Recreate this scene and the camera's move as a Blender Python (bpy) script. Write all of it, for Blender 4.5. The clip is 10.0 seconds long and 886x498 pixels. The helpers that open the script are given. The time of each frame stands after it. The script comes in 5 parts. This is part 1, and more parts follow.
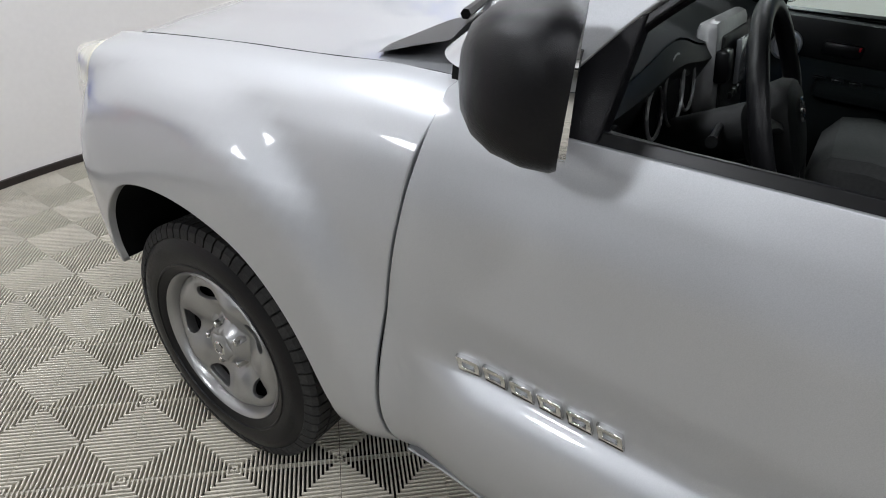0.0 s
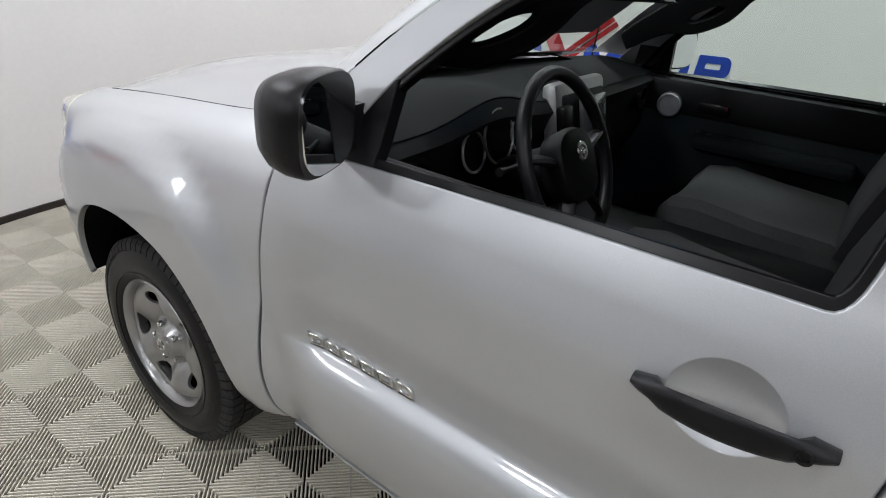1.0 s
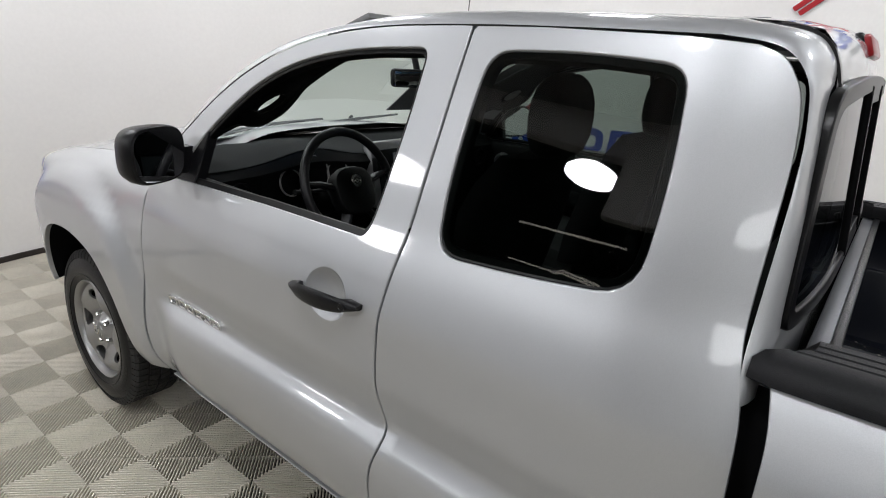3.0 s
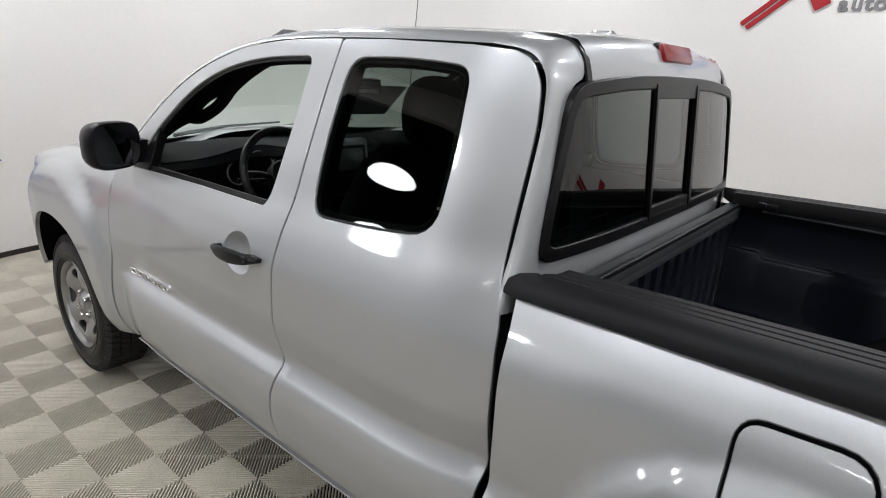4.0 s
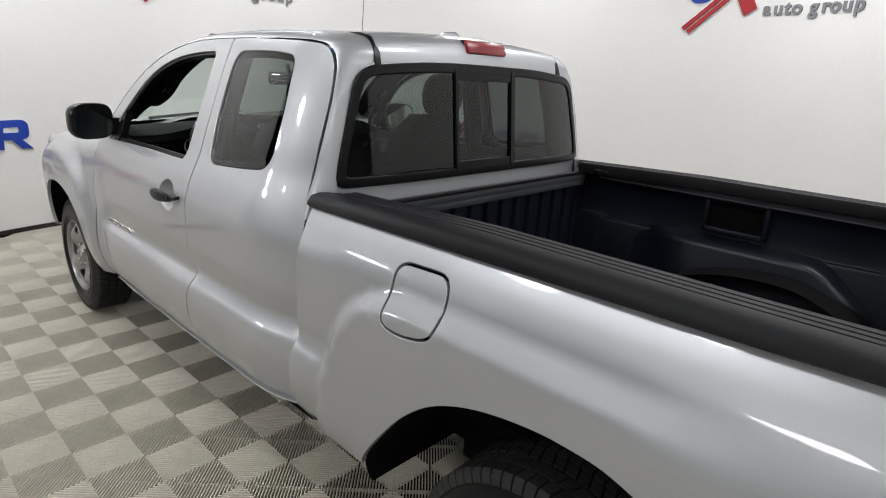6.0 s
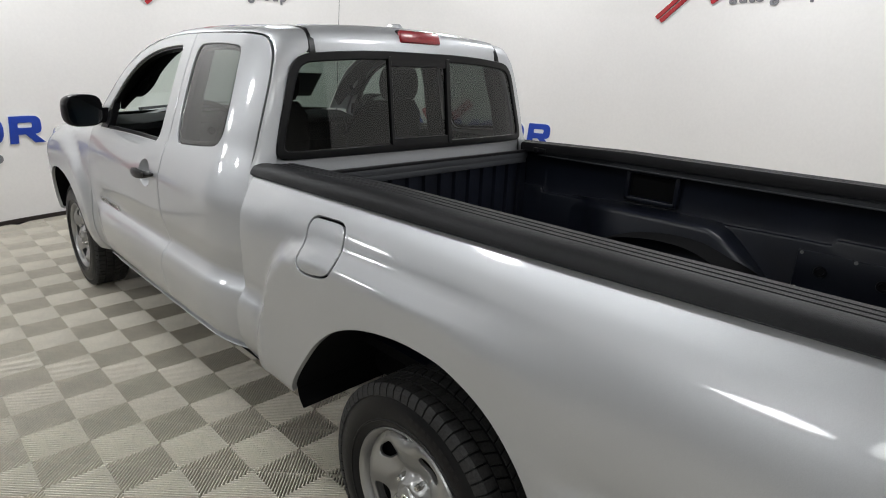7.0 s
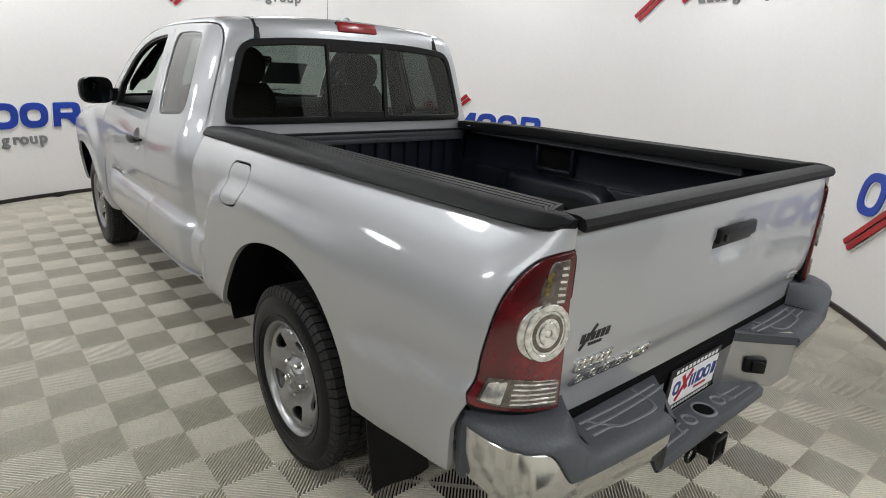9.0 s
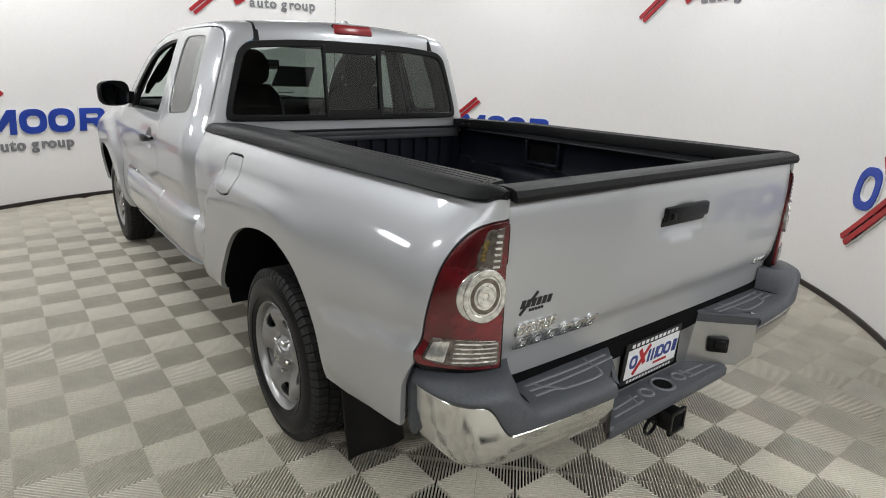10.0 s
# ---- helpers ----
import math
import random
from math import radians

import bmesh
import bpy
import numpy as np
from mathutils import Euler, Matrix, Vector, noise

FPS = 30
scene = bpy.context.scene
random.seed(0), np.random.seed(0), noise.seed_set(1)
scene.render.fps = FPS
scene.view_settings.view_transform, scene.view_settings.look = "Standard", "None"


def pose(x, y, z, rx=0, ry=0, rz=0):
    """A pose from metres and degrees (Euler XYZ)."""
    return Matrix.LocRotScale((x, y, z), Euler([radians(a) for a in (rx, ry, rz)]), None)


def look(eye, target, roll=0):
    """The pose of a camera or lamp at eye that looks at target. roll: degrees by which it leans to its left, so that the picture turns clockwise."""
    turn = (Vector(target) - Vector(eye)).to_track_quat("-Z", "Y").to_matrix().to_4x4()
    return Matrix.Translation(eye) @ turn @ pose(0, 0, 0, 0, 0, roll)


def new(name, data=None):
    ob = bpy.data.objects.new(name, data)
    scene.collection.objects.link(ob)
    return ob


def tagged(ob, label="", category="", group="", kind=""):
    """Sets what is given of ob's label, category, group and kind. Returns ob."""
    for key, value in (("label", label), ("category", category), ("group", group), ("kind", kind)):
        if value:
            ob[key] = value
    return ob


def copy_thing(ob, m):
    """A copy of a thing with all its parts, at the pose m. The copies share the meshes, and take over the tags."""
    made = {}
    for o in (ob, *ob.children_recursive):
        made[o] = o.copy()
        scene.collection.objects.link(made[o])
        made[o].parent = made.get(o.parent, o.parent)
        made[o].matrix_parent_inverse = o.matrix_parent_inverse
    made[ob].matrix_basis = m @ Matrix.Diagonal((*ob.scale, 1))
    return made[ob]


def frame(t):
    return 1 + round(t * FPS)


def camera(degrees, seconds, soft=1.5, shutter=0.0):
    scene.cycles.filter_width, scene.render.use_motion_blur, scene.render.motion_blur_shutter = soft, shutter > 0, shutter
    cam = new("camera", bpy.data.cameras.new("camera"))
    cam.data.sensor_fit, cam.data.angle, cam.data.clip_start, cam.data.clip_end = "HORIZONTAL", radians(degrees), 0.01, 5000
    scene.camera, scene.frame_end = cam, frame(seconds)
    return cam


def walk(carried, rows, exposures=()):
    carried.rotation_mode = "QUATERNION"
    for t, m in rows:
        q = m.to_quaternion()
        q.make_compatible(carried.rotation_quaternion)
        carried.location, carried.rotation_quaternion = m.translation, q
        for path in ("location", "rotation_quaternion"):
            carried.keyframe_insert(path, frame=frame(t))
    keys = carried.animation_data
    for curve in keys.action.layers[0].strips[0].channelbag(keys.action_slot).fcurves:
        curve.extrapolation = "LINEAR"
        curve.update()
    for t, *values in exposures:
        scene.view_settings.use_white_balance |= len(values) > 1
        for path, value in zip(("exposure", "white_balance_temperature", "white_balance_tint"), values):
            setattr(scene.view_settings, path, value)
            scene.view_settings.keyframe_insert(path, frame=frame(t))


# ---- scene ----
cam = camera(75.3, 10.0, soft=1.0)
PATH = [
    (0, (-1.479, 2.198, 1.345), (-0.037, 3.101, 0.294), 4.8),
    (0.5, (-1.472, 1.969, 1.395), (-0.008, 2.932, 0.43), 5.6),
    (1, (-1.525, 1.757, 1.428), (-0.057, 2.778, 0.533), 4.7),
    (1.5, (-1.617, 1.555, 1.463), (-0.115, 2.59, 0.642), 4.4),
    (2, (-1.642, 1.333, 1.487), (-0.123, 2.396, 0.737), 4.6),
    (2.5, (-1.635, 1.08, 1.503), (-0.13, 2.202, 0.812), 4.3),
    (3.8, (-1.731, 0.459, 1.519), (-0.237, 1.636, 0.9), 3.8),
    (4, (-1.706, 0.355, 1.514), (-0.224, 1.552, 0.904), 3.7),
    (4.5, (-1.693, 0.138, 1.515), (-0.241, 1.382, 0.927), 3.2),
    (5, (-1.758, -0.088, 1.499), (-0.316, 1.167, 0.911), 3.0),
    (5.5, (-1.784, -0.284, 1.505), (-0.353, 0.983, 0.916), 3.3),
    (6, (-1.741, -0.516, 1.491), (-0.338, 0.782, 0.901), 3.4),
    (6.2, (-1.72, -0.613, 1.495), (-0.332, 0.699, 0.903), 3.1),
    (7.5, (-1.71, -1.16, 1.448), (-0.379, 0.204, 0.84), 2.4),
    (8, (-1.635, -1.358, 1.439), (-0.337, 0.038, 0.836), 2.8),
    (8.5, (-1.604, -1.531, 1.434), (-0.339, -0.1, 0.84), 3.1),
    (9, (-1.628, -1.71, 1.407), (-0.386, -0.26, 0.809), 2.7),
    (9.5, (-1.633, -1.833, 1.397), (-0.417, -0.361, 0.801), 2.2),
    (10, (-1.579, -1.924, 1.372), (-0.4, -0.417, 0.793), 2.0),
]
walk(cam, [(t, look(eye, target, roll)) for t, eye, target, roll in PATH],
     [(0, 0.1, 6290, 12), (2.5, 0.05, 6440, 12), (6, 0.0, 6490, 11), (8, 0.0, 6520, 10), (10, 0.0, 6520, 10)])

# ---- light ----
from mathutils.geometry import delaunay_2d_cdt

CX, CY, RADIUS, WALL_TOP = 0.089, 1.753, 3.581, 3.3
world = bpy.data.worlds.new("world")
world.use_nodes = True
world.node_tree.nodes["Background"].inputs[0].default_value = (0.9, 0.95, 1.0, 1)
world.node_tree.nodes["Background"].inputs[1].default_value = 0.02
scene.world = world
scene.view_settings.exposure = 0.0
LAMP_POWER = 20.6


# ---- materials ----
def material(name, color, rough=0.5, metal=0.0, grain=0.0, grain_scale=60.0, bump=0.0, bump_scale=200.0, coat=0.0, wear=0.0, wear_scale=3.0, spec=0.5, coat_rough=0.10):
    """A principled surface with fine grain, broad wear and relief."""
    m = bpy.data.materials.new(name)
    m.use_nodes = True
    nt = m.node_tree
    b = nt.nodes["Principled BSDF"]
    b.inputs["Base Color"].default_value = (*color, 1)
    b.inputs["Roughness"].default_value = rough
    b.inputs["Metallic"].default_value = metal
    b.inputs["Specular IOR Level"].default_value = spec
    b.inputs["Coat Weight"].default_value = coat
    b.inputs["Coat Roughness"].default_value = coat_rough
    tex = nt.nodes.new("ShaderNodeTexCoord")

    def noise_tex(scale, detail):
        n = nt.nodes.new("ShaderNodeTexNoise")
        n.inputs["Scale"].default_value, n.inputs["Detail"].default_value = scale, detail
        nt.links.new(tex.outputs["Object"], n.inputs["Vector"])
        return n

    value = None
    for amount, scale in ((grain, grain_scale), (wear, wear_scale)):
        if amount:
            n = noise_tex(scale, 4)
            r = nt.nodes.new("ShaderNodeMapRange")
            r.inputs["From Min"].default_value, r.inputs["From Max"].default_value = 0.3, 0.7
            r.inputs["To Min"].default_value, r.inputs["To Max"].default_value = 1 - amount, 1 + amount
            nt.links.new(n.outputs["Fac"], r.inputs["Value"])
            if value is None:
                value = r.outputs[0]
            else:
                mul = nt.nodes.new("ShaderNodeMath")
                mul.operation = "MULTIPLY"
                nt.links.new(value, mul.inputs[0]), nt.links.new(r.outputs[0], mul.inputs[1])
                value = mul.outputs[0]
    if value is not None:
        v = nt.nodes.new("ShaderNodeVectorMath")
        v.operation = "SCALE"
        v.inputs[0].default_value = color
        nt.links.new(value, v.inputs["Scale"])
        nt.links.new(v.outputs[0], b.inputs["Base Color"])
    if bump:
        n = noise_tex(bump_scale, 3)
        u = nt.nodes.new("ShaderNodeBump")
        u.inputs["Strength"].default_value, u.inputs["Distance"].default_value = bump, 0.002
        nt.links.new(n.outputs["Fac"], u.inputs["Height"])
        nt.links.new(u.outputs[0], b.inputs["Normal"])
    return m


def glass_material(name, tint, gloss=0.05):
    """Thin glass: tinted see-through with a clear reflection that grows at grazing angles."""
    m = bpy.data.materials.new(name)
    m.use_nodes = True
    nt = m.node_tree
    nt.nodes.clear()
    out = nt.nodes.new("ShaderNodeOutputMaterial")
    mix = nt.nodes.new("ShaderNodeMixShader")
    tr = nt.nodes.new("ShaderNodeBsdfTransparent")
    tr.inputs[0].default_value = (*tint, 1)
    gl = nt.nodes.new("ShaderNodeBsdfGlossy")
    gl.inputs["Color"].default_value, gl.inputs["Roughness"].default_value = (1, 1, 1, 1), 0.01
    lw = nt.nodes.new("ShaderNodeLayerWeight")
    lw.inputs["Blend"].default_value = 0.5
    p = nt.nodes.new("ShaderNodeMath")
    p.operation, p.inputs[1].default_value = "POWER", 4.0
    ma = nt.nodes.new("ShaderNodeMath")
    ma.operation, ma.inputs[1].default_value, ma.inputs[2].default_value = "MULTIPLY_ADD", 0.8, gloss
    nt.links.new(lw.outputs["Facing"], p.inputs[0]), nt.links.new(p.outputs[0], ma.inputs[0])
    nt.links.new(ma.outputs[0], mix.inputs[0]), nt.links.new(tr.outputs[0], mix.inputs[1]), nt.links.new(gl.outputs[0], mix.inputs[2])
    nt.links.new(mix.outputs[0], out.inputs[0])
    return m


def glow_material(name, color, strength):
    m = bpy.data.materials.new(name)
    m.use_nodes = True
    b = m.node_tree.nodes["Principled BSDF"]
    b.inputs["Base Color"].default_value = (*color, 1)
    b.inputs["Emission Color"].default_value = (*color, 1)
    b.inputs["Emission Strength"].default_value = strength
    return m


PAINT = material("silver_paint", (0.495, 0.505, 0.52), 0.46, 0.60, grain=0.06, grain_scale=700, coat=1.0, coat_rough=0.055, wear=0.02, wear_scale=2)
# near black: shade of wells, gaps, recesses and underbody put into the colour
BLACK_AND_SHADE = material("inner_body_shade", (0.004, 0.004, 0.0045), 0.9, spec=0.1)
BLACK = material("black_plastic", (0.006, 0.006, 0.007), 0.30, spec=0.25, grain=0.2, grain_scale=300, bump=0.25, bump_scale=900, wear=0.15)
TRIM = material("black_trim", (0.004, 0.004, 0.0045), 0.32, grain=0.1, spec=0.25)
RAIL = material("rail_plastic", (0.007, 0.007, 0.008), 0.50, spec=0.18, grain=0.2, grain_scale=250, bump=0.3, bump_scale=700, wear=0.2)
# lighter rail colour, with the glare on the bed's rails put into it
RAILMETAL_GLARE = material("rail_metal_glare", (0.075, 0.078, 0.085), 0.42, 0.5, grain=0.15, grain_scale=200, wear=0.15)
LINER = material("bed_liner", (0.005, 0.0065, 0.012), 0.36, spec=0.45, grain=0.2, grain_scale=200, bump=0.3, bump_scale=500, wear=0.3, wear_scale=6)
RUBBER = material("tyre_rubber", (0.006, 0.006, 0.007), 0.36, spec=0.24, grain=0.2, grain_scale=120, bump=0.2, bump_scale=400, wear=0.2, wear_scale=9)
TREAD = material("tyre_tread", (0.028, 0.0275, 0.027), 0.7, spec=0.25, grain=0.25, grain_scale=150, bump=0.3, bump_scale=500, wear=0.2, wear_scale=9)
STEEL = material("wheel_steel", (0.37, 0.37, 0.365), 0.33, 0.8, grain=0.06, grain_scale=400, wear=0.05, wear_scale=14, coat=0.3)
CHROME = material("chrome", (0.74, 0.74, 0.73), 0.13, 1.0, wear=0.06, wear_scale=12)
MIRROR = material("mirror_glass", (0.85, 0.86, 0.88), 0.0, 1.0)
PAD = material("step_pad", (0.065, 0.07, 0.08), 0.5, grain=0.15, grain_scale=200, bump=0.4, bump_scale=600, wear=0.15)
PAD_RAISED = material("step_pad_tread", (0.16, 0.165, 0.18), 0.5, grain=0.15, grain_scale=200, bump=0.4, bump_scale=600)
RED = material("red_lens", (0.105, 0.003, 0.006), 0.22, 0.3, grain=0.12, grain_scale=40, coat=1.0, coat_rough=0.03, wear=0.55, wear_scale=11)
REDBRIGHT = material("brake_lens", (0.33, 0.006, 0.012), 0.3, grain=0.15, grain_scale=120, coat=0.3)
LENS = material("clear_lens", (0.68, 0.67, 0.64), 0.12, 0.7, grain=0.35, grain_scale=70, coat=1.0)
LENS_GREY = material("smoke_lens", (0.13, 0.11, 0.095), 0.2, 0.6, grain=0.35, grain_scale=90, coat=1.0, coat_rough=0.03, wear=0.3, wear_scale=25)
AMBER = material("amber_bulb", (0.17, 0.12, 0.035), 0.25, 0.4, grain=0.7, grain_scale=110, coat=1.0, coat_rough=0.03)
HEADLIGHT = material("head_lens", (0.62, 0.60, 0.50), 0.15, grain=0.1, coat=1.0)
DASH = material("dash_plastic", (0.004, 0.0045, 0.0045), 0.5, spec=0.2, grain=0.15, grain_scale=300, bump=0.3, bump_scale=700)
DASHTOP = material("dash_top", (0.0045, 0.0065, 0.0065), 0.7, spec=0.15, grain=0.15, grain_scale=300, bump=0.3, bump_scale=700)
DASH_SILVER = material("dash_silver", (0.30, 0.30, 0.30), 0.4, 0.6, grain=0.08)
DOORTRIM = material("door_trim", (0.012, 0.016, 0.017), 0.8, spec=0.2, grain=0.2, grain_scale=250, bump=0.3, bump_scale=600)
LEATHER = material("wheel_leather", (0.008, 0.008, 0.009), 0.38, spec=0.3, grain=0.15, bump=0.3, bump_scale=500)
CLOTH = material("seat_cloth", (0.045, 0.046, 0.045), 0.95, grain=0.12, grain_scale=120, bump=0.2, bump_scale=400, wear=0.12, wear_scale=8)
# seat cloth darkened for backrests and bench, which stand in the cabin's shade
CLOTH_SHADED = material("seat_cloth_shaded", (0.007, 0.007, 0.0075), 0.95, grain=0.12, grain_scale=120, bump=0.2, bump_scale=400)
HEADLINER = material("headliner", (0.20, 0.20, 0.20), 0.95, grain=0.1, bump=0.3)
SCREEN = material("screen", (0.12, 0.125, 0.13), 0.15, coat=1.0)
WALL = material("wall_paint", (0.82, 0.80, 0.78), 0.55, grain=0.015, grain_scale=40, wear=0.02, wear_scale=1.2, bump=0.08, bump_scale=120)
BASE = material("base_trim", (0.022, 0.016, 0.014), 0.45, grain=0.15)
# ceiling darkened against the walls so roof and hood reflect less light
CEIL = material("ceiling_grey", (0.28, 0.28, 0.28), 0.8, grain=0.04, grain_scale=20)
TILE = material("floor_tile", (0.60, 0.56, 0.475), 0.42, grain=0.10, grain_scale=160, wear=0.10, wear_scale=5, bump=0.15, bump_scale=500)
UNDER = material("floor_under", (0.010, 0.009, 0.008), 0.9, grain=0.2, grain_scale=60)
BLUE = material("sign_blue", (0.012, 0.05, 0.36), 0.4, wear=0.2, wear_scale=3)
SIGNRED = material("sign_red", (0.38, 0.010, 0.016), 0.4, wear=0.1)
SIGNGREY = material("sign_grey", (0.20, 0.20, 0.21), 0.5, wear=0.1)
WHITE = material("white_acrylic", (0.80, 0.80, 0.80), 0.4, grain=0.03)
HALLFLOOR = material("hall_floor", (0.40, 0.37, 0.31), 0.5, grain=0.1, grain_scale=30)
PLATE = material("plate_white", (0.75, 0.75, 0.76), 0.4, grain=0.05, grain_scale=50)
INK = material("ink_black", (0.01, 0.01, 0.01), 0.5, grain=0.1)
PLATEBLUE = material("plate_blue", (0.02, 0.04, 0.20), 0.4, grain=0.1)
# black keeps the glass reflections dark, pale throws light on the body
HALLBLACK = material("hall_black", (0.03, 0.03, 0.032), 0.8, grain=0.2, grain_scale=5)
HALLREFLECTOR = material("hall_pale_reflector", (0.50, 0.49, 0.47), 0.8, grain=0.1, grain_scale=4)
GRIT = material("grit", (0.30, 0.28, 0.25), 0.5, grain=0.3, grain_scale=300)
LEAF = material("dry_leaf", (0.20, 0.075, 0.020), 0.7, grain=0.3, grain_scale=200, wear=0.3, wear_scale=60)
GLASS = glass_material("clear_glass", (0.68, 0.77, 0.72))
BAND = glass_material("shade_band", (0.16, 0.34, 0.62), 0.0)
TINTED = glass_material("tinted_glass", (0.235, 0.265, 0.25), 0.038)
LAMP = glow_material("lamp_disc", (0.97, 1.0, 1.0), 3.0)
STRIP = glow_material("lamp_strip", (1.0, 0.95, 0.85), 2.0)


# ---- mesh tools ----
def curve(xs, ys):
    """A smooth monotone curve through the points."""
    xs, ys = np.array(xs, float), np.array(ys, float)
    h, d = np.diff(xs), np.diff(ys) / np.diff(xs)
    m = np.zeros(len(xs))
    m[0], m[-1] = d[0], d[-1]
    for i in range(1, len(xs) - 1):
        if d[i - 1] * d[i] > 0:
            w1, w2 = 2 * h[i] + h[i - 1], h[i] + 2 * h[i - 1]
            m[i] = (w1 + w2) / (w1 / d[i - 1] + w2 / d[i])

    def value(x):
        if x <= xs[0]:
            return float(ys[0] + m[0] * (x - xs[0]))
        if x >= xs[-1]:
            return float(ys[-1] + m[-1] * (x - xs[-1]))
        i = int(np.searchsorted(xs, x)) - 1
        s = (x - xs[i]) / h[i]
        return float((2 * s**3 - 3 * s**2 + 1) * ys[i] + (s**3 - 2 * s**2 + s) * h[i] * m[i] + (3 * s**2 - 2 * s**3) * ys[i + 1] + (s**3 - s**2) * h[i] * m[i + 1])

    return value


def smooth(a, b, x):
    s = min(1.0, max(0.0, (x - a) / (b - a)))
    return s * s * (3 - 2 * s)


def link(name, me, mat, parent=None, label=""):
    me.materials.append(mat)
    ob = new(name, me)
    ob.parent = parent
    if label:
        tagged(ob, label)
    return ob


def raw(name, verts, faces, mat, parent=None, label="", shade=True):
    """A mesh from worked-out vertices and faces, with its normals made consistent."""
    me = bpy.data.meshes.new(name)
    me.from_pydata([tuple(v) for v in verts], [], faces)
    bm = bmesh.new()
    bm.from_mesh(me)
    bmesh.ops.recalc_face_normals(bm, faces=bm.faces)
    bm.to_mesh(me)
    bm.free()
    if shade:
        me.shade_smooth()
        me.set_sharp_from_angle(angle=radians(38))
    return link(name, me, mat, parent, label)


def part(name, bm, mat, parent=None, label="", shade=True, angle=38):
    """Links a bmesh as one mesh object under a thing or a part."""
    me = bpy.data.meshes.new(name)
    bmesh.ops.recalc_face_normals(bm, faces=bm.faces)
    bm.to_mesh(me)
    bm.free()
    if shade:
        me.shade_smooth()
        me.set_sharp_from_angle(angle=radians(angle))
    return link(name, me, mat, parent, label)


def block(bm, size, at, bevel=0.006, segments=2, turn=(0, 0, 0)):
    """Adds a bevelled block to a bmesh."""
    r = bmesh.ops.create_cube(bm, size=1)
    vs = r["verts"]
    bmesh.ops.scale(bm, vec=size, verts=vs)
    if bevel:
        es = list({e for v in vs for e in v.link_edges})
        r = bmesh.ops.bevel(bm, geom=es, offset=bevel, segments=segments, affect="EDGES", profile=0.5)
        vs = list({v for f in r["faces"] for v in f.verts} | {v for v in vs if v.is_valid})
    bmesh.ops.transform(bm, matrix=pose(*at, *turn), verts=vs)


def box(name, size, at, mat, parent=None, label="", bevel=0.006, turn=(0, 0, 0), segments=2):
    bm = bmesh.new()
    block(bm, size, at, bevel, segments, turn)
    return part(name, bm, mat, parent, label)


def loft(name, rings, mat, parent=None, label="", closed=True, caps=True, loop=False):
    """A skin over rings of points; closed: each ring is closed; loop: the last ring joins the first."""
    n = len(rings[0])
    verts = [p for r in rings for p in r]
    faces = []
    for i in range(len(rings) if loop else len(rings) - 1):
        a, b = i * n, ((i + 1) % len(rings)) * n
        for j in range(n if closed else n - 1):
            k = (j + 1) % n
            faces.append((a + j, a + k, b + k, b + j))
    if caps and closed and not loop:
        faces.append(tuple(range(n))[::-1])
        faces.append(tuple(range((len(rings) - 1) * n, len(rings) * n)))
    return raw(name, verts, faces, mat, parent, label)


def tube(name, path, radius, mat, parent=None, label="", sides=10, loop=False, flat=1.0):
    """A round rod along a path."""
    path = [Vector(p) for p in path]
    rings = []
    for i, p in enumerate(path):
        if loop:
            d = path[(i + 1) % len(path)] - path[i - 1]
        else:
            d = path[min(i + 1, len(path) - 1)] - path[max(i - 1, 0)]
        q = d.to_track_quat("Z", "Y")
        r = radius[i] if isinstance(radius, (list, tuple)) else radius
        rings.append([p + q @ Vector((r * math.cos(2 * math.pi * k / sides), r * flat * math.sin(2 * math.pi * k / sides), 0)) for k in range(sides)])
    return loft(name, rings, mat, parent, label, loop=loop)


def turned(name, profile, mat, parent=None, label="", steps=48, m=None):
    """A body of revolution about the local x axis: profile of (x, r)."""
    m = m or Matrix.Identity(4)
    rings = []
    for k in range(steps):
        a = 2 * math.pi * k / steps
        rings.append([m @ Vector((x, r * math.cos(a), r * math.sin(a))) for x, r in profile])
    return loft(name, rings, mat, parent, label, closed=False, caps=False, loop=True)


def rounded(points, radius=0.02, steps=5):
    """A closed outline with its corners rounded."""
    out, n = [], len(points)
    for i in range(n):
        a, b, c = (Vector((*points[j % n][:2], 0)) for j in (i - 1, i, i + 1))
        r = points[i][2] if len(points[i]) > 2 else radius
        r1, r2 = min(r, (a - b).length * 0.48), min(r, (c - b).length * 0.48)
        p, q = b + (a - b).normalized() * r1, b + (c - b).normalized() * r2
        if r == 0:
            out.append((b.x, b.y))
            continue
        for k in range(steps + 1):
            s = k / steps
            v = (1 - s) ** 2 * p + 2 * s * (1 - s) * b + s * s * q
            out.append((v.x, v.y))
    return out


def spline(points, steps=6, closed=False):
    """A smooth path through points of any dimension."""
    pts = [np.array(p, float) for p in points]
    n, out = len(pts), []
    for i in range(n if closed else n - 1):
        p0, p1 = pts[i - 1] if closed or i else 2 * pts[0] - pts[1], pts[i]
        p2 = pts[(i + 1) % n]
        p3 = pts[(i + 2) % n] if closed or i + 2 < n else 2 * pts[-1] - pts[-2]
        for k in range(steps):
            s = k / steps
            out.append(tuple(0.5 * (2 * p1 + (p2 - p0) * s + (2 * p0 - 5 * p1 + 4 * p2 - p3) * s * s + (3 * p1 - p0 - 3 * p2 + p3) * s**3)))
    if not closed:
        out.append(tuple(pts[-1]))
    return out


